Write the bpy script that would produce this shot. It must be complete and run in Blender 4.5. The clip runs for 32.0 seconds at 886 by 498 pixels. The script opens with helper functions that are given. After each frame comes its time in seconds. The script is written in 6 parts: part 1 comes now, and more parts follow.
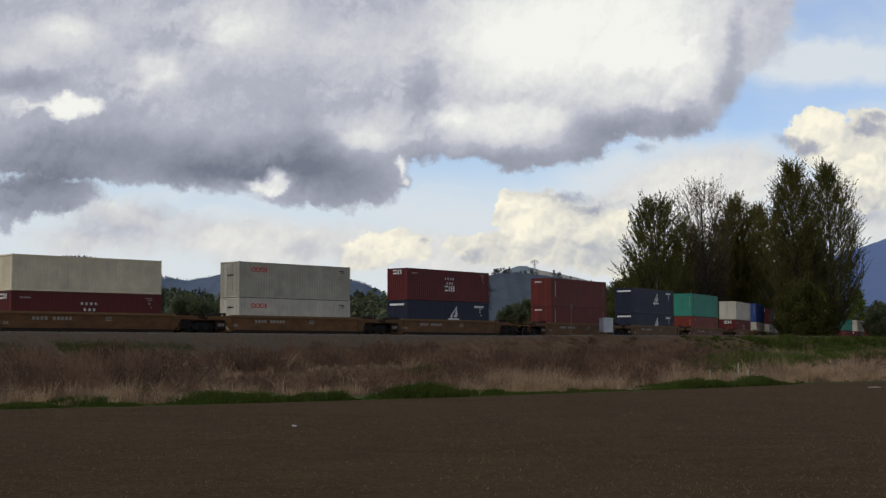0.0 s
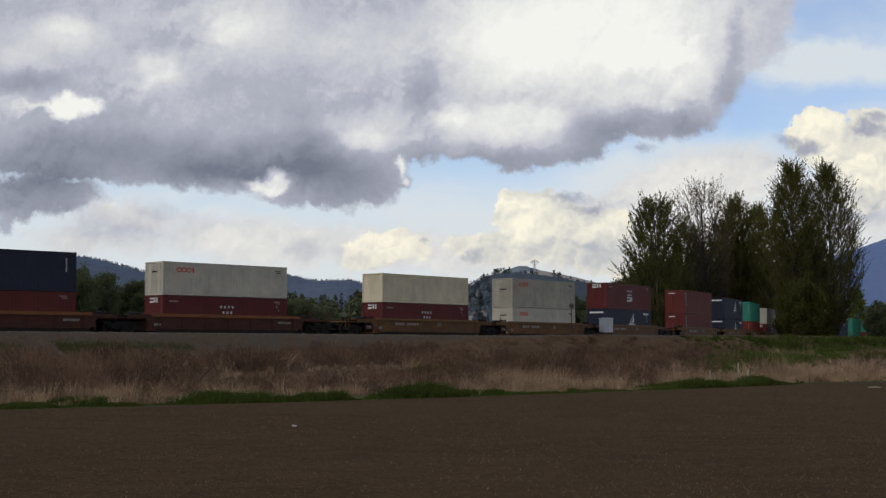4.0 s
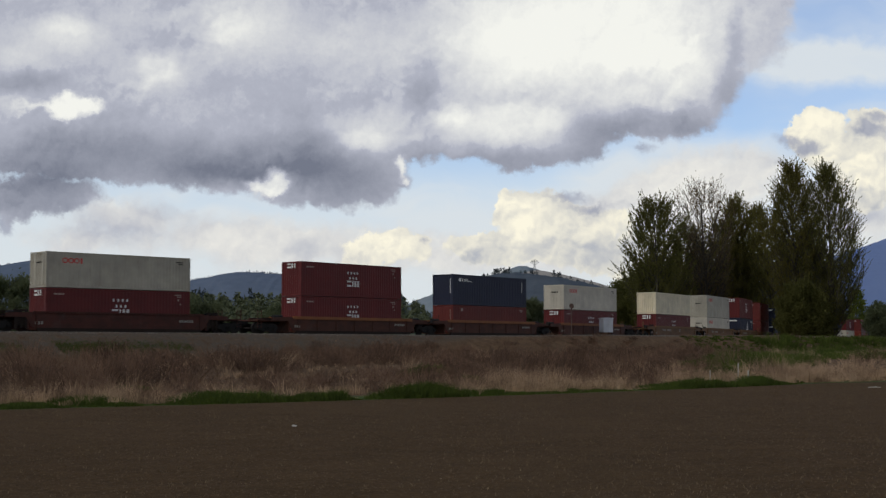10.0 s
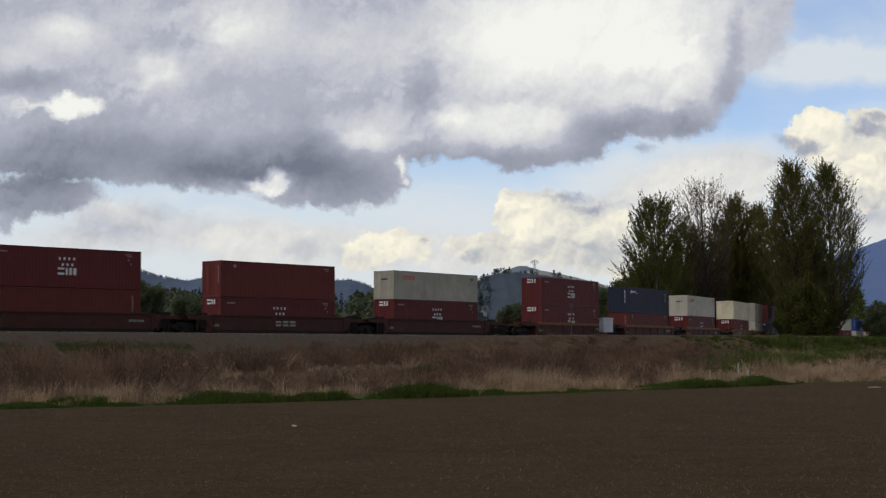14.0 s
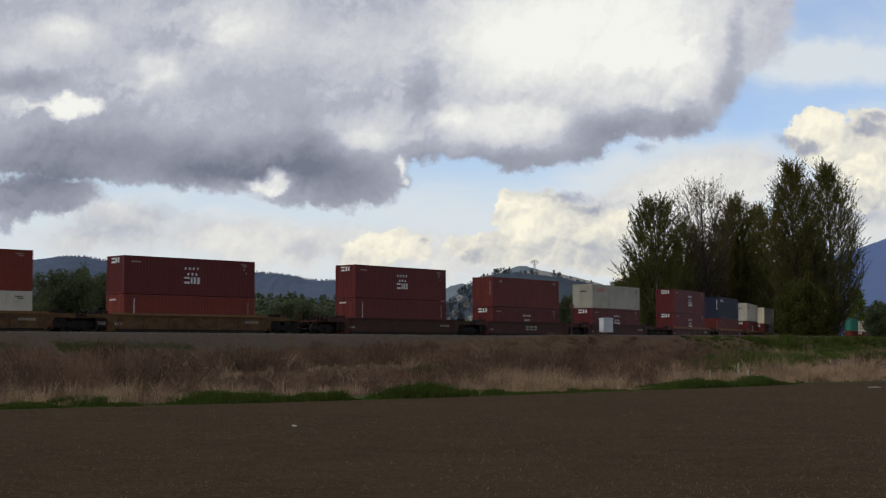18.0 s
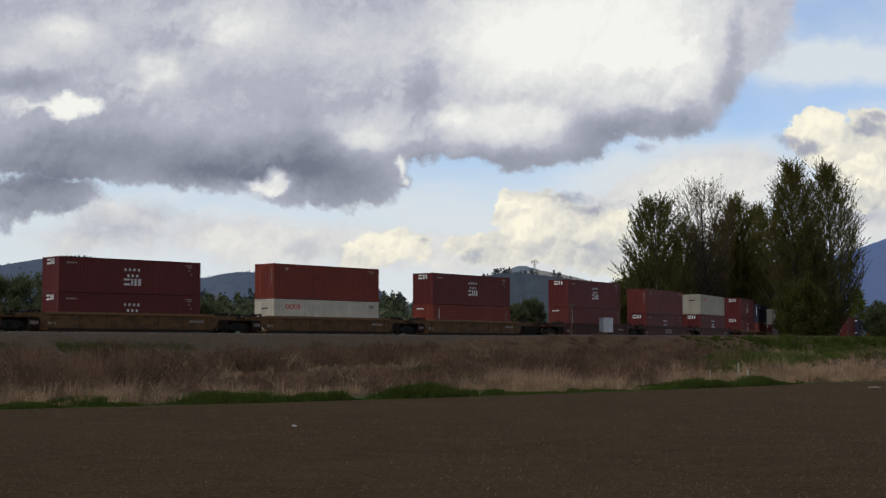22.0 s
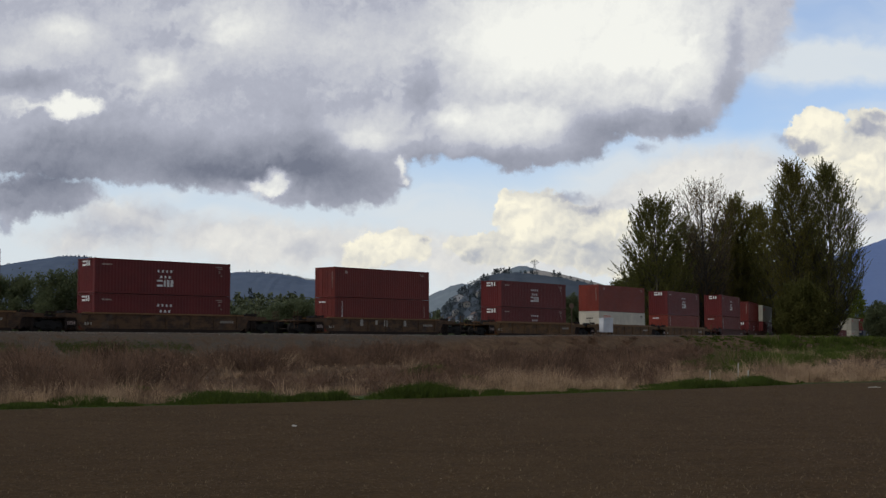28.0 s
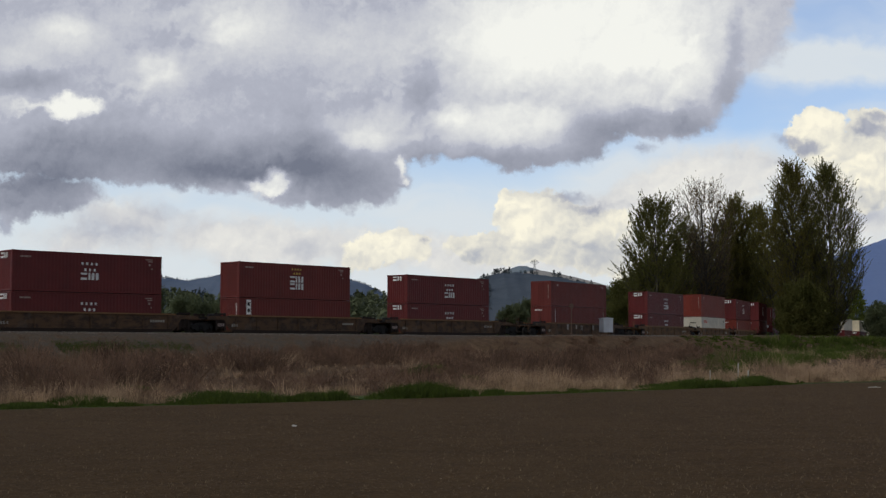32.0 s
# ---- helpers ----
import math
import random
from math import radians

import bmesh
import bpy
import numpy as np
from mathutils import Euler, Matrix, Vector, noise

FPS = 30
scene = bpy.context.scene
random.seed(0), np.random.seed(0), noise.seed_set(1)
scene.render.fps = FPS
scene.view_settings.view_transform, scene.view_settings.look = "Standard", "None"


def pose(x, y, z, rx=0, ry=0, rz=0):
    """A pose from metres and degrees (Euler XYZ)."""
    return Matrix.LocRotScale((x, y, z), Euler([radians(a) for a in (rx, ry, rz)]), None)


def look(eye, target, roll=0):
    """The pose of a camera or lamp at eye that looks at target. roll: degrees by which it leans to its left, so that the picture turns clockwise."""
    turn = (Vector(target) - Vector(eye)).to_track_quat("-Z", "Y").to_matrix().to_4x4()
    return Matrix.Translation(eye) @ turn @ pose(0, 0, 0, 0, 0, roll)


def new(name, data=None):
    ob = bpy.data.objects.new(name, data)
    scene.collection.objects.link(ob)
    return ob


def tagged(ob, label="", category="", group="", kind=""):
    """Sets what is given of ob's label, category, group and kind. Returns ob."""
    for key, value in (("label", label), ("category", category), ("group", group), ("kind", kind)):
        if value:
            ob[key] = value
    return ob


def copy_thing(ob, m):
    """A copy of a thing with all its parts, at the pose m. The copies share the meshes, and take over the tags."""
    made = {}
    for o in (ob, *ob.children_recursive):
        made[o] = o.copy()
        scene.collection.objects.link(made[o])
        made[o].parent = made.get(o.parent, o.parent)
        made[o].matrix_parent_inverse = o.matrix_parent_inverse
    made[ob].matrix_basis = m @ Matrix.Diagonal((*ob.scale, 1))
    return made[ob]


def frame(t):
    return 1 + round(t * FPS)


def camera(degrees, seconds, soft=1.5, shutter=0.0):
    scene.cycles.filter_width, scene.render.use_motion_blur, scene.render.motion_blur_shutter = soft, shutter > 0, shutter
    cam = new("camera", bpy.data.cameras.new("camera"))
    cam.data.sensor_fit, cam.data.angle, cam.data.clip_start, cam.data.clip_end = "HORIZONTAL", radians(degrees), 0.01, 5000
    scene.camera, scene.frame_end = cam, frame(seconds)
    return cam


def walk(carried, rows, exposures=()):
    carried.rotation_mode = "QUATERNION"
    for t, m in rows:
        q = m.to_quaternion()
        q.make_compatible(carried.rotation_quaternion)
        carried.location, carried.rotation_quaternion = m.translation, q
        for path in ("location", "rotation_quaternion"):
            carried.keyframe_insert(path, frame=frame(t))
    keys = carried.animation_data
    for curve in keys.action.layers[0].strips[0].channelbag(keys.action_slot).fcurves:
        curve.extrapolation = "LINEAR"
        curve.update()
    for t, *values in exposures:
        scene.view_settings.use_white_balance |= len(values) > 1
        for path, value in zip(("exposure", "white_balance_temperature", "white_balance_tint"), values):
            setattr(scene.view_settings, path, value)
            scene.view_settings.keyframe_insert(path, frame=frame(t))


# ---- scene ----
# The camera stands still at the edge of a ploughed field, 1.7 m above it.
cam = camera(35.472, 32.0, soft=1.35, shutter=0.4)
EYE = (0.0, 0.0, 1.7)
TILT, ROLL = 4.1574, -0.118
VIEW = look(EYE, (0.0, math.cos(radians(TILT)), 1.7 + math.sin(radians(TILT))), ROLL)
walk(cam, [(0.0, VIEW), (32.0, VIEW)], exposures=[(0.0, 0.0), (32.0, 0.0)])

# ---------------------------------------------------------------- sky and sun
SUN_AZ, SUN_EL = radians(-112), radians(42)      # from north (+y), clockwise


class Net:
    """Short notation for node trees."""

    def __init__(self, tree):
        self.t = tree

    def node(self, kind):
        return self.t.nodes.new(kind)

    def put(self, sock, v):
        if isinstance(v, bpy.types.NodeSocket):
            self.t.links.new(v, sock)
        elif v is not None:
            sock.default_value = v

    def m(self, op, a, b=None, c=None, clamp=False):
        n = self.node("ShaderNodeMath")
        n.operation, n.use_clamp = op, clamp
        for s, v in zip(n.inputs, (a, b, c)):
            self.put(s, v)
        return n.outputs[0]

    def v(self, op, a, b=None, scale=None):
        n = self.node("ShaderNodeVectorMath")
        n.operation = op
        self.put(n.inputs[0], a)
        if b is not None:
            self.put(n.inputs[1], b)
        if scale is not None:
            self.put(n.inputs["Scale"], scale)
        return n.outputs["Value"] if op in ("DOT_PRODUCT", "LENGTH") else n.outputs["Vector"]

    def noise(self, vec, scale, detail=4.0, rough=0.55, distort=0.0, color=False):
        n = self.node("ShaderNodeTexNoise")
        self.put(n.inputs["Vector"], vec)
        n.inputs["Scale"].default_value = scale
        n.inputs["Detail"].default_value = detail
        n.inputs["Roughness"].default_value = rough
        n.inputs["Distortion"].default_value = distort
        return n.outputs["Color"] if color else n.outputs["Fac"]

    def mix(self, f, a, b, mode="MIX"):
        n = self.node("ShaderNodeMix")
        n.data_type, n.blend_type = "RGBA", mode
        self.put(n.inputs[0], f)
        for s, c in ((n.inputs[6], a), (n.inputs[7], b)):
            self.put(s, (*c, 1.0) if isinstance(c, tuple) and len(c) == 3 else c)
        return n.outputs[2]

    def smooth(self, x, lo, hi, a=0.0, b=1.0):
        n = self.node("ShaderNodeMapRange")
        n.interpolation_type = "SMOOTHSTEP"
        for s, v in zip(n.inputs, (x, lo, hi, a, b)):
            self.put(s, v)
        return n.outputs[0]

    def lin(self, x, lo, hi, a=0.0, b=1.0):
        n = self.node("ShaderNodeMapRange")
        for s, v in zip(n.inputs, (x, lo, hi, a, b)):
            self.put(s, v)
        return n.outputs[0]


def make_sky():
    world = bpy.data.worlds.new("sky")
    scene.world = world
    world.use_nodes = True
    t = world.node_tree
    t.nodes.clear()
    n = Net(t)
    out = n.node("ShaderNodeOutputWorld")
    way = n.node("ShaderNodeTexCoord").outputs["Generated"]
    # flat map of the northern sky: 1 unit = 2.34 degrees, x to the east, y downwards
    m = VIEW.to_3x3()
    ahead = n.v("DOT_PRODUCT", way, tuple(-m.col[2]))
    deep = n.m("MAXIMUM", ahead, 0.12)
    px = n.m("ADD", n.m("DIVIDE", n.m("MULTIPLY", n.v("DOT_PRODUCT", way, tuple(m.col[0])), 24.512), deep), 7.84)
    py = n.m("SUBTRACT", 4.41, n.m("DIVIDE", n.m("MULTIPLY", n.v("DOT_PRODUCT", way, tuple(m.col[1])), 24.512), deep))
    comb = n.node("ShaderNodeCombineXYZ")
    n.put(comb.inputs[0], px), n.put(comb.inputs[1], py)
    flat = comb.outputs[0]
    # billowing distortion at three sizes
    w1 = n.v("SUBTRACT", n.noise(flat, 0.8, 2, 0.5, color=True), (0.5, 0.5, 0.5))
    w2 = n.v("SUBTRACT", n.noise(flat, 2.6, 5, 0.58, color=True), (0.5, 0.5, 0.5))
    w3 = n.v("SUBTRACT", n.noise(flat, 7.0, 5, 0.62, color=True), (0.5, 0.5, 0.5))
    soft = n.v("ADD", flat, n.v("SCALE", w1, scale=0.30))
    gentle = n.v("ADD", soft, n.v("SCALE", w2, scale=0.34))
    warped = n.v("ADD", gentle, n.v("SCALE", w3, scale=0.16))

    def heap(base, sizes=((1.1, 0.55), (2.6, 0.3))):
        """Rounded cauliflower heads of several sizes."""
        f = None
        for size, k in sizes:
            vo = n.node("ShaderNodeTexVoronoi")
            vo.feature = "SMOOTH_F1"
            n.put(vo.inputs["Vector"], base)
            vo.inputs["Scale"].default_value = size
            vo.inputs["Smoothness"].default_value = 0.45
            g = n.m("MULTIPLY", vo.outputs["Distance"], -k)
            f = g if f is None else n.m("ADD", f, g)
        return f

    fold = n.v("ADD", n.v("ADD", flat, n.v("SCALE", w2, scale=0.42)), n.v("SCALE", w3, scale=0.08))
    heads = ((1.3, 0.5), (2.9, 0.3), (6.5, 0.13))
    relief = n.m("SUBTRACT", heap(fold, heads), heap(n.v("ADD", fold, (-0.05, -0.09, 0.0)), heads))
    swell_at = n.v("ADD", n.v("MULTIPLY", flat, (0.75, 1.0, 1.0)), n.v("SCALE", w2, scale=0.5))
    swell = n.m("SUBTRACT", n.noise(swell_at, 0.75, 5, 0.48), n.noise(n.v("ADD", swell_at, (-0.16, -0.24, 0.0)), 0.75, 5, 0.48))
    billow = n.m("SUBTRACT", n.noise(n.v("MULTIPLY", fold, (0.8, 1.1, 1.0)), 0.9, 5, 0.5), 0.5)
    crinkle = n.m("MULTIPLY", n.m("SUBTRACT", n.noise(fold, 4.5, 5, 0.6), 0.5), 0.30)
    wisp = n.m("SUBTRACT", n.noise(n.v("ADD", flat, n.v("SCALE", w3, scale=0.2)), 13.0, 5, 0.7), 0.5)
    calm = n.smooth(n.noise(flat, 0.45, 2, 0.5), 0.38, 0.62)

    def puff(base, x, y, rx, ry):
        q = n.v("MULTIPLY", n.v("SUBTRACT", base, (x, y, 0.0)), (1 / rx, 1 / ry, 0.0))
        return n.m("SUBTRACT", 1.0, n.v("LENGTH", q))

    def puffs(base, rows, join=0.12):
        f = None
        for x, y, rx, ry in rows:
            g = n.m("MULTIPLY", puff(base, x, y, rx, ry), min(rx, ry))
            f = g if f is None else n.m("SMOOTH_MAX", f, g, join)
        return f

    def total(rows, start, lo=-0.1, hi=0.85, base=None):
        """Broad soft swellings of light or shade inside a cloud."""
        f = start
        for x, y, rx, ry, amount in rows:
            f = n.m("ADD", f, n.m("MULTIPLY", n.smooth(puff(gentle if base is None else base, x, y, rx, ry), lo, hi), amount))
        return f

    fine = n.m("SUBTRACT", n.noise(flat, 5.0, 7, 0.62), 0.5)
    ragged = n.m("ADD", n.m("MULTIPLY", billow, 0.42), n.m("MULTIPLY", n.m("ADD", heap(fold, ((1.1, 0.5), (2.6, 0.35), (5.5, 0.2))), 0.45), 0.36))
    ragged = n.m("MULTIPLY_ADD", fine, 0.20, ragged)
    # 1: the great cloud bank overhead
    bank = puffs(warped, [(2.0, 0.5, 5.2, 2.80), (5.5, 1.0, 3.5, 2.15), (8.8, 0.7, 3.4, 2.25), (11.4, 0.6, 1.95, 1.78), (13.0, 0.0, 1.2, 1.1),
                          (9.6, 2.2, 1.6, 0.80), (7.5, 2.3, 1.1, 0.66), (12.3, 1.1, 1.05, 1.0), (11.5, 1.9, 1.6, 0.64), (13.25, 0.4, 0.85, 0.95), (12.6, 1.7, 0.6, 0.45),
                          (5.75, 3.12, 1.65, 0.62), (6.6, 3.2, 0.75, 0.42), (3.9, 3.05, 1.6, 0.48), (0.45, 3.48, 1.5, 0.42), (1.15, 3.52, 0.65, 0.34)])
    bank_a = n.smooth(n.m("ADD", bank, n.m("MULTIPLY", ragged, 0.85)), -0.05, n.smooth(px, 12.2, 13.6, 0.10, 0.26))
    bank_l = total([(1.6, 2.85, 3.6, 0.70, -0.36), (4.9, 2.85, 2.2, 0.62, -0.30), (5.9, 3.25, 1.8, 0.65, -0.32), (3.7, 3.15, 1.3, 0.45, -0.16),
                    (0.5, 3.5, 1.9, 0.7, -0.32), (0.4, 1.45, 1.1, 0.30, -0.26), (5.35, 2.4, 0.55, 0.7, -0.12), (7.5, 1.6, 0.45, 0.85, -0.18),
                    (9.2, 2.85, 1.9, 0.34, -0.27), (10.6, 2.5, 0.8, 0.60, -0.26), (11.8, 2.22, 1.6, 0.38, -0.26), (12.95, 1.65, 0.42, 0.6, -0.22),
                    (13.0, 0.75, 0.25, 0.7, -0.16), (13.5, 0.4, 0.6, 0.9, 0.02), (7.4, 2.78, 0.6, 0.34, -0.16), (4.6, 1.8, 2.8, 1.1, -0.05), (1.6, 2.3, 2.2, 0.6, -0.10)], 0.60)
    bank_l = total([(10.6, 0.55, 3.2, 1.75, 0.40), (8.6, 0.9, 1.7, 1.4, 0.16), (9.0, 2.2, 1.35, 0.48, 0.24), (8.0, 2.25, 0.6, 0.4, 0.12), (6.5, 2.35, 0.95, 0.5, 0.14), (1.1, 0.6, 1.0, 0.42, 0.17),
                    (4.3, 0.45, 1.4, 0.8, 0.17), (2.7, 1.25, 0.9, 0.5, 0.13), (12.1, 1.25, 0.7, 0.6, 0.14), (0.4, 1.0, 0.6, 0.3, 0.10), (6.4, 0.9, 1.3, 0.9, 0.08)], bank_l)
    # crisp sunlit heads showing through: sharp above, soft below
    head = puffs(warped, [(1.12, 1.95, 0.42, 0.26), (1.45, 1.86, 0.40, 0.22), (1.2, 1.74, 0.26, 0.22), (0.7, 1.9, 0.5, 0.12), (4.55, 3.26, 0.26, 0.18), (4.82, 3.2, 0.26, 0.24), (4.75, 3.36, 0.34, 0.16), (7.12, 2.98, 0.12, 0.2), (7.16, 3.2, 0.10, 0.12)], 0.1)
    head = n.m("MULTIPLY_ADD", ragged, 0.5, head)
    bank_l = n.m("ADD", bank_l, n.m("MULTIPLY", n.smooth(head, -0.04, 0.10), n.lin(head, 0.0, 0.24, 0.28, 0.62)))
    bank_l = total([(7.95, 2.05, 0.5, 0.3, 0.12), (2.8, 1.22, 0.55, 0.3, 0.10), (9.75, 2.1, 0.5, 0.3, 0.10), (10.95, 1.0, 0.6, 0.5, 0.08), (6.4, 2.5, 0.7, 0.25, 0.10), (1.2, 0.45, 0.5, 0.25, 0.10), (4.1, 0.55, 0.5, 0.35, 0.08)], bank_l, 0.0, 0.6)
    bank_l = n.m("ADD", bank_l, n.m("ADD", n.m("MULTIPLY_ADD", swell, 0.26, n.m("MULTIPLY", relief, n.m("MULTIPLY_ADD", calm, 0.44, 0.05))), n.m("MULTIPLY_ADD", billow, 0.14, n.m("MULTIPLY_ADD", crinkle, 0.34, n.m("MULTIPLY", wisp, 0.10)))))
    # 2: soft pale cloud towards the horizon
    haze = puffs(gentle, [(2.3, 3.85, 1.3, 0.42), (3.6, 4.2, 1.6, 0.40), (1.6, 4.25, 1.3, 0.35), (5.5, 4.35, 2.0, 0.46), (7.9, 4.5, 1.8, 0.45), (12.5, 3.3, 1.5, 0.75), (11.4, 4.1, 1.8, 0.9), (13.4, 2.95, 0.9, 0.5),
                          (9.0, 4.5, 2.6, 0.42), (15.1, 3.6, 1.2, 0.7)], 0.3)
    haze_a = n.m("MULTIPLY", n.smooth(n.m("MULTIPLY_ADD", ragged, 0.9, haze), -0.12, 0.26), 0.88)
    haze_l = total([(2.2, 4.0, 3.0, 1.1, -0.20), (2.0, 4.1, 0.9, 0.35, -0.28), (1.3, 3.9, 0.5, 0.35, -0.16), (2.9, 3.75, 0.8, 0.22, -0.16), (2.1, 3.6, 0.45, 0.25, 0.18), (5.35, 4.45, 0.45, 0.22, -0.28), (6.2, 4.45, 0.4, 0.25, -0.26), (10.4, 4.45, 1.3, 0.35, -0.34), (15.2, 3.75, 0.9, 0.3, -0.36),
                    (12.6, 3.3, 1.6, 0.7, 0.16), (3.9, 4.3, 1.2, 0.35, 0.18)], 0.62)
    haze_l = n.m("ADD", haze_l, n.m("ADD", n.m("MULTIPLY", relief, 0.70), n.m("MULTIPLY_ADD", billow, 0.35, n.m("MULTIPLY_ADD", wisp, 0.16, crinkle))))
    # 3: sunlit cumulus with crisp heads
    low = puffs(warped, [(9.25, 3.85, 0.62, 0.55), (9.6, 3.65, 0.55, 0.34), (10.3, 4.05, 0.95, 0.50), (9.0, 4.35, 1.2, 0.40), (6.55, 4.45, 0.55, 0.36), (7.0, 4.32, 0.5, 0.32), (7.35, 4.4, 0.35, 0.3),
                         (14.5, 2.45, 0.62, 0.55), (15.45, 2.3, 0.6, 0.42), (15.2, 3.0, 0.95, 0.75), (11.0, 4.5, 1.3, 0.4), (8.3, 4.42, 0.32, 0.28)])
    low_a = n.smooth(n.m("ADD", low, n.m("MULTIPLY", ragged, 0.8)), -0.01, 0.055)
    low_l = total([(9.2, 3.75, 0.75, 0.55, 0.30), (14.5, 2.3, 0.7, 0.5, 0.32), (6.9, 4.3, 0.9, 0.4, 0.26), (15.3, 2.9, 0.8, 0.6, 0.22), (9.2, 4.05, 1.2, 0.25, 0.20),
                   (10.4, 4.45, 1.4, 0.35, -0.30), (8.3, 4.5, 0.35, 0.22, -0.30), (10.6, 3.95, 0.7, 0.3, 0.10), (15.2, 3.55, 0.9, 0.35, -0.25)], 0.62)
    low_l = n.m("ADD", low_l, n.m("ADD", n.m("MULTIPLY_ADD", swell, 0.5, n.m("MULTIPLY", relief, 1.5)), n.m("MULTIPLY_ADD", billow, 0.5, n.m("MULTIPLY_ADD", wisp, 0.16, crinkle))))
    # 4: small grey scraps before them
    scrap = puffs(warped, [(14.0, 2.5, 0.34, 0.12), (14.3, 2.65, 0.36, 0.17), (13.75, 2.88, 0.3, 0.10), (15.4, 2.3, 0.42, 0.17), (15.55, 2.08, 0.25, 0.10), (10.0, 3.5, 0.6, 0.12), (10.5, 3.66, 0.5, 0.10), (11.35, 2.62, 0.32, 0.10),
                           (7.5, 4.28, 0.08, 0.07), (0.08, 4.0, 0.16, 0.22)], 0.05)
    scrap_a = n.m("MULTIPLY", n.smooth(n.m("MULTIPLY_ADD", ragged, 0.5, scrap), -0.05, 0.10), 0.85)
    # 5: thin high veil and the clouds of the rest of the sky
    streak = n.noise(n.v("MULTIPLY", n.v("ADD", flat, n.v("SCALE", w1, scale=1.2)), (0.3, 1.3, 1.0)), 1.0, 4, 0.5)
    veil = n.m("MULTIPLY", n.smooth(streak, 0.35, 0.75), 0.40)
    veil = n.m("ADD", veil, n.m("MULTIPLY", n.smooth(puff(gentle, 15.0, 1.1, 2.6, 0.5), -0.1, 0.6), 0.75))
    veil = n.m("ADD", veil, n.m("MULTIPLY", n.smooth(puff(gentle, 15.0, 0.9, 3.4, 2.2), -0.1, 0.7), 0.22))
    veil = n.m("ADD", veil, n.m("MULTIPLY", n.smooth(puff(gentle, 12.4, 3.0, 3.0, 0.8), -0.1, 0.6), 0.5))
    veil = n.m("ADD", veil, n.m("MULTIPLY", n.smooth(py, 2.2, 4.3), 0.9), clamp=True)
    round_about = n.smooth(n.noise(way, 2.6, 6, 0.58), 0.40, 0.56)
    away = n.smooth(ahead, 0.86, 0.70)

    white = (0.90, 0.905, 0.855)
    grey = (0.172, 0.190, 0.248)
    cream = (0.98, 0.93, 0.76)
    pale = (0.36, 0.395, 0.48)
    middle = (0.46, 0.48, 0.56)
    bank_c = n.mix(n.lin(bank_l, 0.56, 0.98), n.mix(n.lin(bank_l, 0.08, 0.60), grey, middle), white)
    low_c = n.mix(n.m("ADD", low_l, 0.0, clamp=True), pale, cream)
    haze_c = n.mix(n.m("ADD", haze_l, 0.0, clamp=True), (0.40, 0.42, 0.50), (0.90, 0.875, 0.80))
    scrap_c = n.mix(n.m("ADD", n.m("MULTIPLY_ADD", relief, 0.8, 0.45), crinkle, clamp=True), (0.22, 0.245, 0.34), (0.50, 0.52, 0.60))
    other_c = n.mix(n.noise(way, 5.0, 5, 0.6), (0.15, 0.155, 0.185), (0.57, 0.565, 0.56))

    sky = n.node("ShaderNodeTexSky")
    sky.sky_type, sky.sun_disc = "NISHITA", False
    sky.sun_elevation, sky.sun_rotation = SUN_EL, SUN_AZ
    sky.air_density, sky.dust_density, sky.ozone_density = 1.0, 0.5, 3.0
    air = n.node("ShaderNodeBackground")
    n.put(air.inputs[0], n.mix(1.0, sky.outputs[0], (1.10, 1.06, 1.13), "MULTIPLY"))
    air.inputs[1].default_value = 0.13
    shader = air.outputs[0]

    def over(shader, colour, alpha):
        bg = n.node("ShaderNodeBackground")
        n.put(bg.inputs[0], (*colour, 1.0) if isinstance(colour, tuple) else colour)
        mx = n.node("ShaderNodeMixShader")
        n.put(mx.inputs[0], alpha), n.put(mx.inputs[1], shader), n.put(mx.inputs[2], bg.outputs[0])
        return mx.outputs[0]

    shader = over(shader, (0.70, 0.75, 0.785), n.m("MULTIPLY", veil, 0.94))
    shader = over(shader, haze_c, haze_a)
    shader = over(shader, low_c, low_a)
    shader = over(shader, scrap_c, scrap_a)
    shader = over(shader, bank_c, bank_a)
    shader = over(shader, other_c, n.m("MULTIPLY", round_about, away))
    n.put(out.inputs[0], shader)


make_sky()
sun_data = bpy.data.lights.new("sun", "SUN")
sun_data.energy, sun_data.angle, sun_data.color = 1.1, radians(14), (1.0, 0.95, 0.87)
sun = new("sun", sun_data)
sun.matrix_world = look((0, 0, 0), (-math.sin(SUN_AZ) * math.cos(SUN_EL), -math.cos(SUN_AZ) * math.cos(SUN_EL), -math.sin(SUN_EL)))
sun.location = (0, 0, 60)

# ---------------------------------------------------------------- materials


def material(name):
    mat = bpy.data.materials.new(name)
    mat.use_nodes = True
    mat.node_tree.nodes.clear()
    n = Net(mat.node_tree)
    out = n.node("ShaderNodeOutputMaterial")
    b = n.node("ShaderNodeBsdfPrincipled")
    n.t.links.new(b.outputs[0], out.inputs[0])
    return mat, n, b


def bump(n, b, height, strength, distance):
    k = n.node("ShaderNodeBump")
    k.inputs["Strength"].default_value, k.inputs["Distance"].default_value = strength, distance
    n.put(k.inputs["Height"], height)
    n.t.links.new(k.outputs[0], b.inputs["Normal"])


def shade(rgb, k):
    return tuple(min(1.0, c * k) for c in rgb)


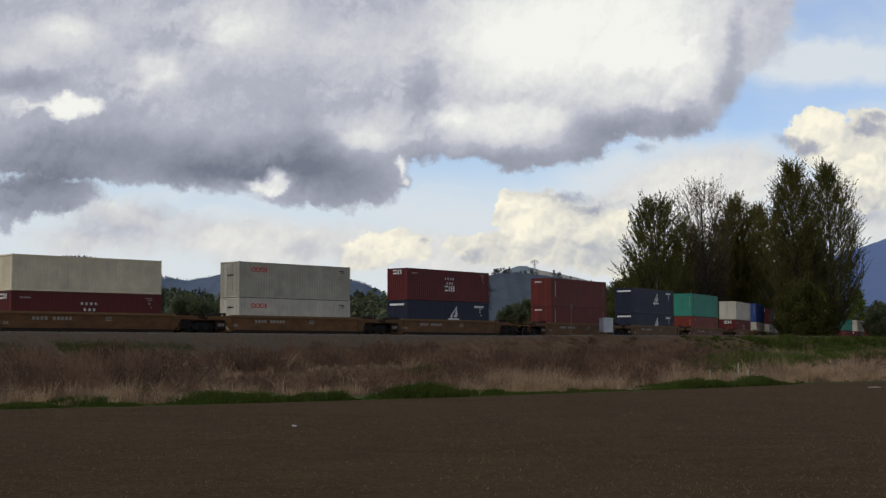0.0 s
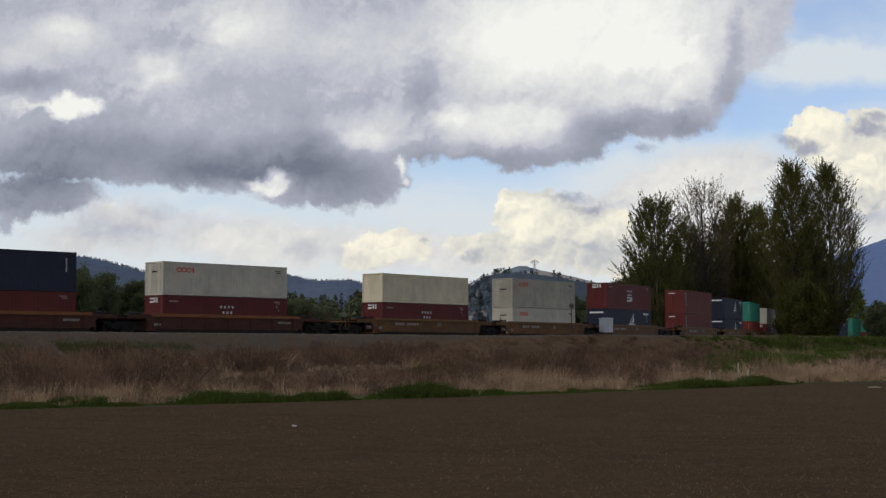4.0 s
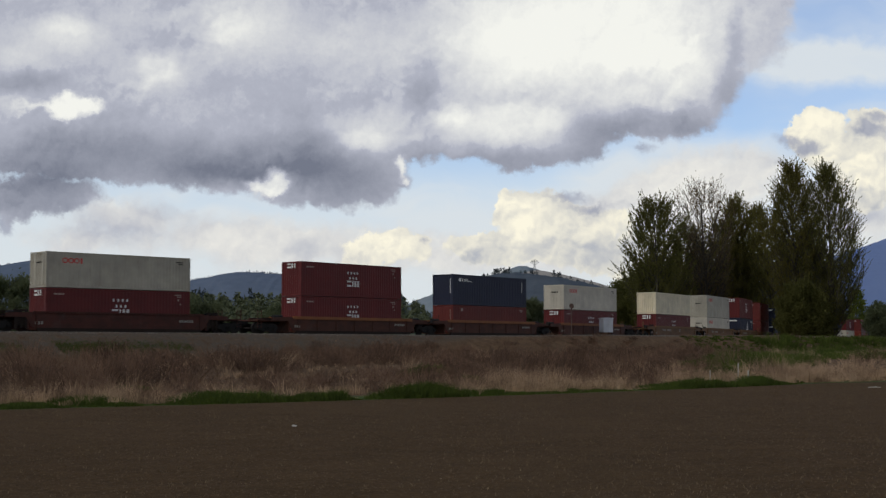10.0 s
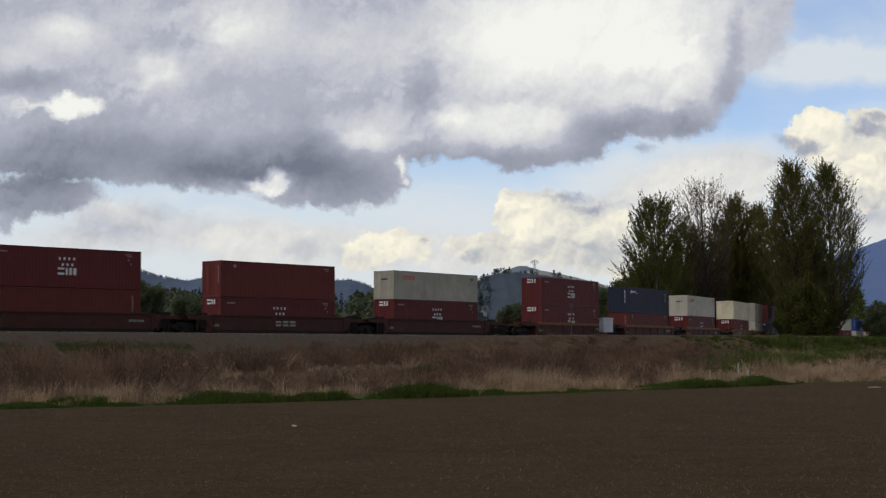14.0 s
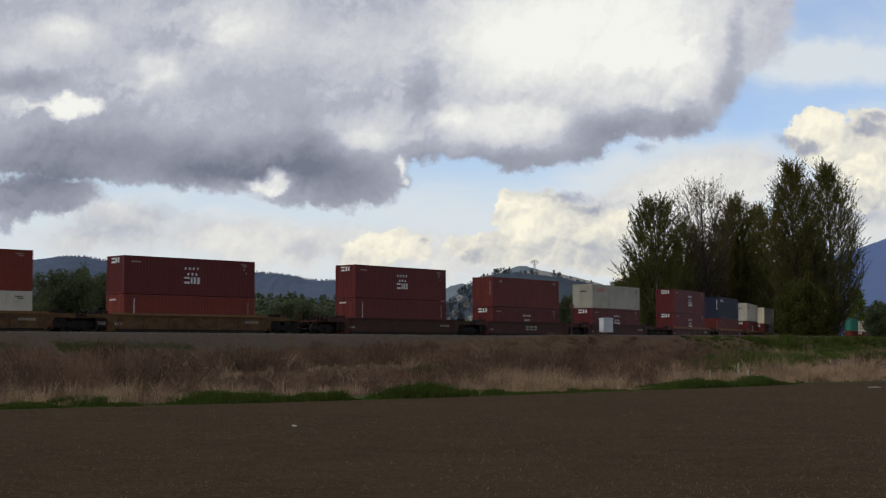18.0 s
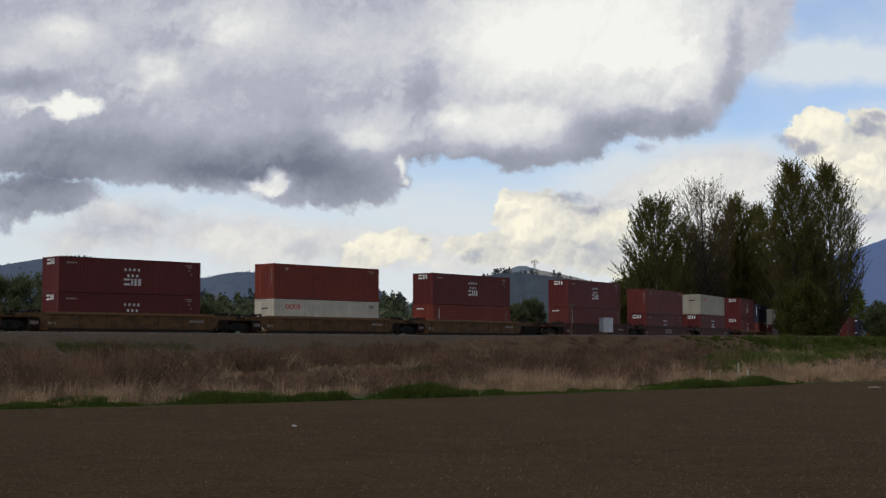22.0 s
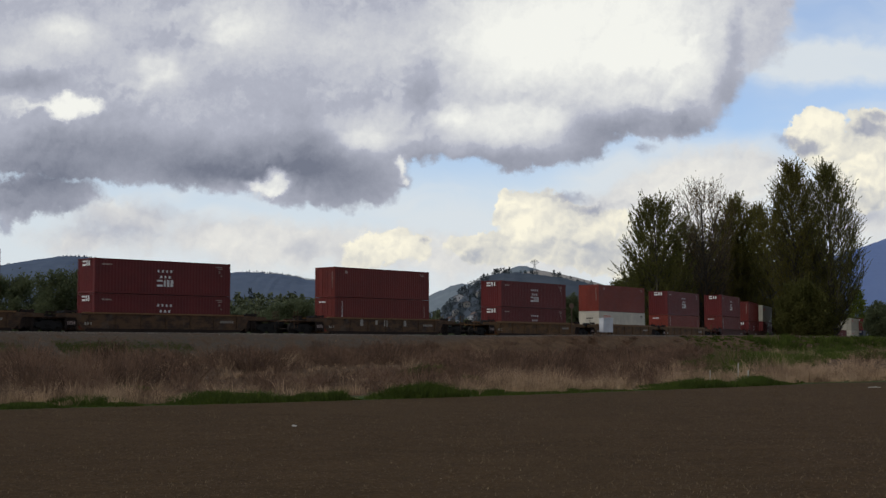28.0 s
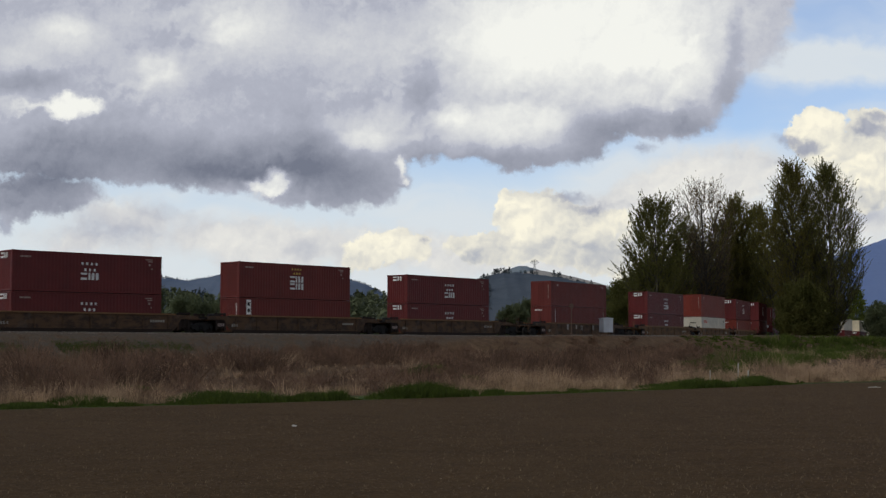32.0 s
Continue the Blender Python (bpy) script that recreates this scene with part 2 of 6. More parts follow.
def painted(name, rgb, rust=0.25, rough=0.5, metal=0.0, scale=1.0, grime=0.0):
    """Weathered paint on steel: faded patches, runs of dirt from above, rust spots."""
    mat, n, b = material(name)
    co = n.node("ShaderNodeTexCoord").outputs["Object"]
    big = n.noise(co, 0.7 * scale, 4, 0.6)
    runs = n.noise(n.v("MULTIPLY", co, (3.0, 3.0, 0.35)), 1.6 * scale, 5, 0.65)
    fine = n.noise(co, 16 * scale, 4, 0.6)
    c = n.mix(n.lin(big, 0.3, 0.7), shade(rgb, 0.80), shade(rgb, 1.15))
    c = n.mix(n.m("MULTIPLY", n.smooth(runs, 0.5, 0.75), 0.24), c, tuple(0.45 * v + 0.012 for v in rgb))
    if grime > 0:
        dirt = n.noise(n.v("MULTIPLY", co, (1.0, 1.0, 2.2)), 0.9 * scale, 6, 0.7)
        c = n.mix(n.m("MULTIPLY", n.smooth(dirt, 0.42, 0.62), grime), c, (0.022, 0.014, 0.010))
        dust = n.noise(n.v("MULTIPLY", co, (1.6, 1.0, 0.5)), 1.1 * scale, 5, 0.65)
        c = n.mix(n.m("MULTIPLY", n.smooth(dust, 0.55, 0.72), grime * 0.6), c, tuple(0.5 * v + 0.06 for v in rgb))
    spots = n.m("MULTIPLY", n.smooth(n.m("ADD", n.m("MULTIPLY", fine, 0.5), n.m("MULTIPLY", runs, 0.5)), 0.56, 0.66), rust)
    c = n.mix(spots, c, (0.13, 0.055, 0.025))
    rnd = n.node("ShaderNodeObjectInfo").outputs["Random"]
    c = n.mix(1.0, c, n.mix(rnd, (0.92, 0.92, 0.92), (1.06, 1.05, 1.04)), "MULTIPLY")
    n.put(b.inputs["Base Color"], c)
    n.put(b.inputs["Roughness"], n.lin(fine, 0.3, 0.7, rough - 0.08, rough + 0.15))
    b.inputs["Metallic"].default_value = metal
    b.inputs["Specular IOR Level"].default_value = 0.3
    bump(n, b, fine, 0.15, 0.004)
    return mat


def ground_material():
    """Tilled soil, turf, gravel and the brown litter under the brambles, laid by zone."""
    mat, n, b = material("ground")
    geo = n.node("ShaderNodeNewGeometry").outputs["Position"]

    def zone(name):
        a = n.node("ShaderNodeAttribute")
        a.attribute_name = name
        return a.outputs["Fac"]

    n1 = n.noise(geo, 0.09, 4, 0.6)
    n2 = n.noise(geo, 1.3, 6, 0.65)
    n3 = n.noise(geo, 9.0, 5, 0.7)
    # harrow lines run along the field's edge
    lines = n.noise(n.v("MULTIPLY", n.v("ADD", geo, n.v("SCALE", n.noise(geo, 0.3, 2, color=True), scale=0.5)), (-0.35, 0.75, 0.0)), 1.2, 3, 0.6)
    soil = n.mix(n.lin(n2, 0.3, 0.7), (0.034, 0.0203, 0.0082), (0.064, 0.0388, 0.0164))
    soil = n.mix(n.m("MULTIPLY", n.lin(n3, 0.42, 0.70), 0.75), soil, (0.108, 0.068, 0.031))
    n4 = n.noise(geo, 4.2, 4, 0.7)
    soil = n.mix(n.m("MULTIPLY", n.smooth(n4, 0.56, 0.70), 0.2), soil, (0.025, 0.0150, 0.0070))
    soil = n.mix(n.m("MULTIPLY", n.smooth(lines, 0.45, 0.62), 0.20), soil, (0.032, 0.0195, 0.0085))
    soil = n.mix(n.m("MULTIPLY", n.smooth(n1, 0.4, 0.65), 0.30), soil, (0.080, 0.050, 0.0235))
    turf = n.mix(n.lin(n2, 0.3, 0.7), (0.030, 0.050, 0.014), (0.060, 0.085, 0.022))
    litter = n.mix(n.lin(n2, 0.3, 0.7), (0.070, 0.043, 0.025), (0.150, 0.098, 0.056))
    stone = n.mix(n.lin(n3, 0.3, 0.7), (0.045, 0.037, 0.028), (0.120, 0.100, 0.078))
    meadow = n.mix(n.lin(n1, 0.35, 0.65), (0.050, 0.070, 0.022), (0.085, 0.090, 0.035))
    c = n.mix(zone("turf"), soil, turf)
    c = n.mix(zone("litter"), c, litter)
    c = n.mix(zone("meadow"), c, meadow)
    c = n.mix(n.m("MULTIPLY", zone("gravel"), n.lin(n2, 0.30, 0.56), clamp=True), c, stone)
    n.put(b.inputs["Base Color"], c)
    b.inputs["Roughness"].default_value = 0.95
    b.inputs["Specular IOR Level"].default_value = 0.04
    bump(n, b, n.m("ADD", n.m("MULTIPLY", n3, 0.5), n2), 0.8, 0.12)
    return mat


def blade_material(name, dark, light, rough=0.8, through_light=0.0, each=0.65, drifts=0.35, patchy=False):
    """Grass, stems or leaves: colour changes from piece to piece and in drifts."""
    mat, n, b = material(name)
    g = n.node("ShaderNodeNewGeometry")
    drift = n.noise(g.outputs["Position"], drifts, 5, 0.72)
    f = n.m("ADD", n.m("MULTIPLY", g.outputs["Random Per Island"], each), n.m("MULTIPLY", n.m("SUBTRACT", drift, 0.35 - 0.2 * (0.65 - each)), 1.75 - each), clamp=True)
    if patchy:
        f = n.m("ADD", n.m("MULTIPLY", g.outputs["Random Per Island"], each), n.m("MULTIPLY", n.smooth(drift, 0.40, 0.60), 1.0 - each), clamp=True)
    n.put(b.inputs["Base Color"], n.mix(f, dark, light))
    b.inputs["Roughness"].default_value = rough
    b.inputs["Specular IOR Level"].default_value = 0.1
    if through_light > 0:
        thin = n.node("ShaderNodeBsdfTranslucent")
        n.put(thin.inputs[0], n.mix(f, dark, light))
        mx = n.node("ShaderNodeMixShader")
        mx.inputs[0].default_value = through_light
        n.t.links.new(b.outputs[0], mx.inputs[1]), n.t.links.new(thin.outputs[0], mx.inputs[2])
        out = [o for o in n.t.nodes if o.type == "OUTPUT_MATERIAL"][0]
        n.t.links.new(mx.outputs[0], out.inputs[0])
    return mat


def woods_material(name, dark, light, scale):
    """Far wooded slopes: mottled crowns."""
    mat, n, b = material(name)
    geo = n.node("ShaderNodeNewGeometry").outputs["Position"]
    a = n.noise(geo, scale, 6, 0.7)
    big = n.noise(geo, scale * 0.12, 4, 0.6)
    f = n.m("ADD", n.m("MULTIPLY", n.lin(a, 0.3, 0.7), 0.6), n.m("MULTIPLY", n.lin(big, 0.3, 0.7), 0.4), clamp=True)
    n.put(b.inputs["Base Color"], n.mix(f, dark, light))
    b.inputs["Roughness"].default_value = 1.0
    b.inputs["Specular IOR Level"].default_value = 0.0
    bump(n, b, a, 0.6, 6.0)
    return mat


def bark_material():
    mat, n, b = material("bark")
    co = n.node("ShaderNodeTexCoord").outputs["Object"]
    f = n.noise(n.v("MULTIPLY", co, (6, 6, 1.2)), 1.5, 5, 0.65)
    n.put(b.inputs["Base Color"], n.mix(n.lin(f, 0.3, 0.7), (0.026, 0.022, 0.017), (0.080, 0.068, 0.052)))
    b.inputs["Roughness"].default_value = 0.9
    bump(n, b, f, 0.7, 0.03)
    return mat


M_GROUND = ground_material()
M_BARK = bark_material()
M_RAIL = painted("rail_steel", (0.10, 0.075, 0.06), rust=0.8, rough=0.5, metal=0.6)
M_TIE = painted("tie_wood", (0.07, 0.055, 0.045), rust=0.1, rough=0.85)
M_BLACK = painted("black_iron", (0.012, 0.011, 0.010), rust=0.12, rough=0.8)
M_WHEEL = painted("wheel_steel", (0.020, 0.017, 0.015), rust=0.25, rough=0.7)
M_WHITE = painted("white_lettering", (0.72, 0.72, 0.69), rust=0.05, rough=0.5)
M_YELLOW = painted("yellow_lettering", (0.62, 0.45, 0.10), rust=0.05, rough=0.5)
M_LOGO_RED = painted("red_lettering", (0.60, 0.055, 0.045), rust=0.0, rough=0.5)
M_DIM = painted("dull_lettering", (0.30, 0.28, 0.24), rust=0.1, rough=0.6)
M_FADED = painted("faded_lettering", (0.32, 0.24, 0.21), rust=0.2, rough=0.6)
M_SIGN = painted("rusty_sign", (0.12, 0.075, 0.055), rust=0.5, rough=0.7)
M_CABINET = painted("cabinet_silver", (0.62, 0.64, 0.66), rust=0.08, rough=0.45)
M_GALV = painted("galvanised_steel", (0.42, 0.42, 0.41), rust=0.15, rough=0.5, metal=0.4)
M_PALE = painted("pale_stone", (0.50, 0.47, 0.42), rust=0.1, rough=0.8, scale=6.0)
M_POST = painted("white_post", (0.50, 0.47, 0.40), rust=0.25, rough=0.7)
PAINT = {
    "maroon": painted("maroon_paint", (0.112, 0.0128, 0.0118), rust=0.12),
    "brown": painted("brown_paint", (0.126, 0.0170, 0.0118), rust=0.18),
    "orange": painted("orange_red_paint", (0.185, 0.027, 0.014), rust=0.15),
    "navy": painted("navy_paint", (0.015, 0.019, 0.042), rust=0.08),
    "blue": painted("blue_paint", (0.022, 0.055, 0.20), rust=0.08),
    "grey": painted("warm_grey_paint", (0.37, 0.345, 0.275), rust=0.10),
    "light": painted("light_grey_paint", (0.54, 0.50, 0.405), rust=0.10),
    "beige": painted("beige_paint", (0.68, 0.60, 0.42), rust=0.06),
    "green": painted("green_paint", (0.035, 0.235, 0.165), rust=0.10),
}
CAR_PAINT = {
    "tan": painted("tan_car_paint", (0.150, 0.068, 0.020), rust=0.40, rough=0.6, grime=0.35),
    "red": painted("red_brown_car_paint", (0.075, 0.024, 0.013), rust=0.45, rough=0.65, grime=0.40),
    "dark": painted("dark_red_car_paint", (0.066, 0.018, 0.011), rust=0.45, rough=0.65, grime=0.40),
    "ochre": painted("ochre_car_paint", (0.130, 0.066, 0.022), rust=0.55, rough=0.7, grime=0.55),
    "dusty": painted("dusty_tan_car_paint", (0.090, 0.048, 0.022), rust=0.55, rough=0.7, grime=0.80),
}
# dark end frames; on bottom flanges it paints the shade under the cars
M_UNDER = painted("grimy_frame_and_under_shade", (0.022, 0.014, 0.010), rust=0.2, rough=0.85)
M_CHORD = painted("worn_top_chord", (0.185, 0.100, 0.042), rust=0.6, rough=0.7, scale=2.0)
M_FLANGE = painted("orange_flange_paint", (0.230, 0.085, 0.028), rust=0.3, rough=0.6)

# ---------------------------------------------------------------- mesh helpers


def box(bm, x0, x1, y0, y1, z0, z1):
    v = [bm.verts.new((x, y, z)) for x in (x0, x1) for y in (y0, y1) for z in (z0, z1)]
    for f in ((0, 1, 3, 2), (4, 6, 7, 5), (0, 4, 5, 1), (2, 3, 7, 6), (0, 2, 6, 4), (1, 5, 7, 3)):
        bm.faces.new([v[i] for i in f])


def bevel_box(bm, x0, x1, y0, y1, z0, z1, r):
    b2 = bmesh.new()
    box(b2, x0, x1, y0, y1, z0, z1)
    bmesh.ops.bevel(b2, geom=list(b2.edges), offset=r, segments=2, affect="EDGES")
    me = bpy.data.meshes.new("tmp")
    b2.to_mesh(me), b2.free()
    bm.from_mesh(me)
    bpy.data.meshes.remove(me)


def prism(bm, outline, y0, y1):
    """A solid of an outline in x, z between two y."""
    a = [bm.verts.new((x, y0, z)) for x, z in outline]
    b = [bm.verts.new((x, y1, z)) for x, z in outline]
    k = len(outline)
    bm.faces.new(a)
    bm.faces.new(b[::-1])
    for i in range(k):
        j = (i + 1) % k
        bm.faces.new((a[j], a[i], b[i], b[j]))


def tube(bm, p0, p1, r0, r1=None, sides=8):
    """A tapered rod from p0 to p1, closed."""
    r1 = r0 if r1 is None else r1
    p0, p1 = Vector(p0), Vector(p1)
    q = (p1 - p0).to_track_quat("Z", "Y")
    rings = []
    for p, r in ((p0, r0), (p1, r1)):
        rings.append([bm.verts.new(p + q @ Vector((r * math.cos(a), r * math.sin(a), 0))) for a in [2 * math.pi * i / sides for i in range(sides)]])
    for i in range(sides):
        j = (i + 1) % sides
        bm.faces.new((rings[0][i], rings[0][j], rings[1][j], rings[1][i]))
    bm.faces.new(rings[0][::-1])
    bm.faces.new(rings[1])


def mesh_of(bm, name, mat):
    bmesh.ops.recalc_face_normals(bm, faces=list(bm.faces))
    me = bpy.data.meshes.new(name)
    bm.to_mesh(me), bm.free()
    me.materials.append(mat)
    return me


def part(name, bm, mat, parent=None, label="", at=None):
    ob = new(name, mesh_of(bm, name, mat))
    if parent is not None:
        ob.parent = parent
    if at is not None:
        ob.matrix_basis = at
    if label:
        ob["label"] = label
    return ob


def same(name, ob, parent, at):
    """Another part on the mesh of ob."""
    o = new(name, ob.data)
    o.parent, o.matrix_basis = parent, at
    return o


def sheet(name, verts, faces, mat, parent=None):
    me = bpy.data.meshes.new(name)
    me.from_pydata([tuple(v) for v in verts], [], faces)
    me.materials.append(mat)
    ob = new(name, me)
    if parent is not None:
        ob.parent = parent
    return ob


# ---------------------------------------------------------------- plan: the line of the track and of the field's edge
RAIL_Z = 3.01                 # top of the rails above the field
HEAD0, CENTRE = radians(50.670), 129.358
S_BEND, S_LEFT, S_FAR = 101.0, -80.0, 150.0  # the bend's two ends, the last straight


def heading(s):
    """The bend tightens a little, then the track turns back a few degrees and runs straight."""
    c = np.clip(s, S_LEFT, S_BEND)
    back = np.clip((s - 108.0) / 32.0, 0.0, 1.0)
    return HEAD0 + 0.003371 * c + 0.00000228 * c * c - 0.00000000724 * c ** 3 - radians(5.7) * back * back * (3 - 2 * back)


BEND_S = np.arange(S_LEFT, S_FAR + 0.5, 0.5)
BEND_H = heading(BEND_S)
BEND_X = np.concatenate([[0], np.cumsum(np.cos((BEND_H[1:] + BEND_H[:-1]) / 2)) * 0.5])
BEND_Y = np.concatenate([[0], np.cumsum(np.sin((BEND_H[1:] + BEND_H[:-1]) / 2)) * 0.5])
BEND_X -= np.interp(0.0, BEND_S, BEND_X)
BEND_Y += CENTRE - np.interp(0.0, BEND_S, BEND_Y)


def line_at(s):
    """A point of the train's near side and the heading there, s metres along the track."""
    c = max(S_LEFT, min(S_FAR, s))
    h = float(heading(c))
    return float(np.interp(c, BEND_S, BEND_X)) + (s - c) * math.cos(h), float(np.interp(c, BEND_S, BEND_Y)) + (s - c) * math.sin(h), h


def track_at(s, off=0.0):
    """The track's centre line, off metres to its far side."""
    x, y, h = line_at(s)
    d = 1.219 + off
    return x - math.sin(h) * d, y + math.cos(h) * d, h


def edge_y(x):
    """The field's far edge."""
    c = max(-14.0, min(19.0, x))
    y = 49.6 + 0.86 * c + 0.0095 * c * c
    return y + (x - c) * (0.594 if x < 0 else 0.55)


STEPS = np.arange(-400, 1500, 2.0)
LINE = np.array([track_at(s)[:2] for s in STEPS])
# the crest of the near bank keeps beside the rails, then runs on straight where the track bends away
CREST_END = track_at(42.0, -3.6)
CREST = np.array([track_at(s, -3.6)[:2] for s in np.arange(-400, 42.0, 2.0)]
                 + [(CREST_END[0] + math.cos(radians(53)) * d, CREST_END[1] + math.sin(radians(53)) * d) for d in np.arange(0, 900, 2.0)])


def from_line(x, y, line):
    """Signed distance from a line of points, positive on the near side, and how far along it."""
    x, y = np.atleast_1d(x).astype(float), np.atleast_1d(y).astype(float)
    way = np.gradient(line, axis=0)
    way /= np.linalg.norm(way, axis=1)[:, None]
    out, along = np.empty(len(x)), np.empty(len(x))
    for i in range(0, len(x), 2000):
        d = np.stack([x[i:i + 2000, None] - line[None, :, 0], y[i:i + 2000, None] - line[None, :, 1]], 2)
        r2 = (d ** 2).sum(2)
        k = r2.argmin(1)
        r = np.arange(len(k))
        along_k = (d[r, k] * way[k]).sum(1)
        side = d[r, k, 0] * way[k, 1] - d[r, k, 1] * way[k, 0]
        out[i:i + 2000] = np.where(np.abs(along_k) < 2.0, side, np.sign(side) * np.sqrt(r2[r, k]))
        along[i:i + 2000] = STEPS[0] + 2.0 * k + along_k
    return out, along


def from_track(x, y):
    return from_line(x, y, LINE)[0]


def past_edge(x, y):
    """Metres beyond the field's edge."""
    return (np.atleast_1d(y) - np.array([edge_y(v) for v in np.atleast_1d(x)])) * 0.8


def ramp(v, a, b):
    t = np.clip((v - a) / (b - a), 0, 1)
    return t * t * (3 - 2 * t)


def ground_z(x, y, dt=None, e=None):
    dt = from_track(x, y) if dt is None else dt
    e = past_edge(x, y) if e is None else e
    base = 0.75 * ramp(e, 6, 34)
    top = RAIL_Z - 0.20
    bank = np.where(dt > 0, 1 - ramp(dt, 3.6, 9.0), 1 - ramp(-dt, 3.0, 9.0))
    rough = np.array([noise.noise((a * 0.12, b * 0.12, 0.0)) for a, b in zip(np.atleast_1d(x), np.atleast_1d(y))])
    z = base + (top - base) * bank + rough * 0.10 * ramp(e, 0, 10) * (1 - bank)
    dc, along = from_line(x, y, CREST)
    high = RAIL_Z - 0.02 + 0.26 * ramp(along, 0, 30) + 0.28 * ramp(along, 30, 75)
    berm = np.where(dc > 0, 1 - ramp(dc, 0.5, 8.0), 1 - ramp(-dc, 0.5, 2.2 + 3.0 * ramp(along, 45, 70)))
    return np.maximum(z, base + (high - base) * berm)


def build_ground():
    angles = np.radians(np.concatenate([np.arange(-180, -34, 4.0), np.arange(-34, 34, 0.3), np.arange(34, 180.1, 4.0)]))
    radii = [0.6, 2, 4, 6, 8, 10]
    while radii[-1] < 4700:
        r = radii[-1]
        radii.append(r + (max(0.9, r * 0.011) if r < 330 else r * 0.10))
    radii = np.array(radii)
    a, r = np.meshgrid(angles[:-1], radii)
    x, y = (r * np.sin(a)).ravel(), (r * np.cos(a)).ravel()
    dt, e = from_track(x, y), past_edge(x, y)
    z = ground_z(x, y, dt, e)
    na, nr = len(angles) - 1, len(radii)
    verts = np.stack([x, y, z], 1)
    faces = []
    for i in range(nr - 1):
        for j in range(na):
            k = (j + 1) % na
            faces.append((i * na + j, i * na + k, (i + 1) * na + k, (i + 1) * na + j))
    faces.append(tuple(range(na - 1, -1, -1)))
    ob = sheet("ground", verts, faces, M_GROUND)
    dc, along = from_line(x, y, CREST)
    shoulder = 3.2 * (1 - ramp(along, -25, 10))
    zones = {
        "turf": ramp(e, -0.3, 0.3),
        "litter": ramp(e, 2.5, 4.5),
        "meadow": np.maximum(1 - ramp(dt, -12, -8), ramp(r.ravel(), 320, 420)),
        "gravel": np.maximum(1 - ramp(np.abs(dt), 4.4, 5.6), 1 - ramp(np.abs(dc), 0.8 + shoulder, 1.6 + shoulder * 1.6)),
    }
    for name, v in zones.items():
        at = ob.data.attributes.new(name, "FLOAT", "POINT")
        at.data.foreach_set("value", np.ascontiguousarray(v, dtype=np.float32))
    for p in ob.data.polygons:
        p.use_smooth = True
    tagged(ob, "brown tilled field with grassy bank and gravel railway bed", "ground", kind="structure")


build_ground()


def build_track():
    profile = [(-0.07, 0), (0.07, 0), (0.07, 0.02), (0.012, 0.045), (0.012, 0.12), (0.036, 0.135), (0.036, 0.17), (-0.036, 0.17), (-0.036, 0.135), (-0.012, 0.12), (-0.012, 0.045), (-0.07, 0.02)]
    steps = list(np.arange(-110, 700, 6.0))
    for off in (-0.7525, 0.7525):
        verts, faces = [], []
        k = len(profile)
        for s in steps:
            x, y, h = track_at(s)
            for u, w in profile:
                d = off + u
                verts.append((x - math.sin(h) * d, y + math.cos(h) * d, RAIL_Z - 0.17 + w))
        for i in range(len(steps) - 1):
            for j in range(k):
                q = (j + 1) % k
                faces.append((i * k + j, i * k + q, (i + 1) * k + q, (i + 1) * k + j))
        tagged(sheet("rail", verts, faces, M_RAIL), "rusty brown steel rail on wooden ties", "rail", "rails of the track", "structure")
    verts, faces = [], []
    rng = random.Random(5)
    for s in np.arange(-100, 420, 0.52):
        x, y, h = track_at(s + rng.uniform(-0.03, 0.03))
        c, n = Vector((math.cos(h), math.sin(h), 0)), Vector((-math.sin(h), math.cos(h), 0))
        b = len(verts)
        for u in (-0.115, 0.115):
            for w in (-1.3, 1.3):
                for zz in (-0.36, -0.165):
                    p = Vector((x, y, RAIL_Z)) + c * u + n * w + Vector((0, 0, zz))
                    verts.append(tuple(p))
        faces += [tuple(b + i for i in f) for f in ((0, 1, 3, 2), (4, 6, 7, 5), (0, 4, 5, 1), (2, 3, 7, 6), (0, 2, 6, 4), (1, 5, 7, 3))]
    tagged(sheet("ties", verts, faces, M_TIE), "dark weathered wooden ties in grey gravel", "railway ties", kind="stuff")


build_track()

# ---------------------------------------------------------------- the train
LENGTH, HALF = 12.192, 1.219
HIGH, LOW = 2.896, 2.591
RIDE = 0.31                   # container floor above the rails


def wave_panel(u0, u1, z0, z1, face, deep, pitch=0.278):
    """A corrugated steel sheet in the plane of u and z, its crests at face; outward is negative."""
    us, ds = [u0], [0.0]
    u = u0 + 0.04
    while u < u1 - pitch:
        for a, d in ((0.0, 0.0), (0.07, deep), (0.142, deep), (0.21, 0.0)):
            us.append(u + a), ds.append(d)
        u += pitch
    us.append(u1), ds.append(0.0)
    bm = bmesh.new()
    lo = [bm.verts.new((a, face + d, z0)) for a, d in zip(us, ds)]
    hi = [bm.verts.new((a, face + d, z1)) for a, d in zip(us, ds)]
    for i in range(len(us) - 1):
        bm.faces.new((lo[i], lo[i + 1], hi[i + 1], hi[i]))
    return bm


def sheet_part(name, bm, mat, parent, at):
    me = bpy.data.meshes.new(name)
    bm.to_mesh(me), bm.free()
    me.materials.append(mat)
    ob = new(name, me)
    ob.parent, ob.matrix_basis = parent, at
    return ob


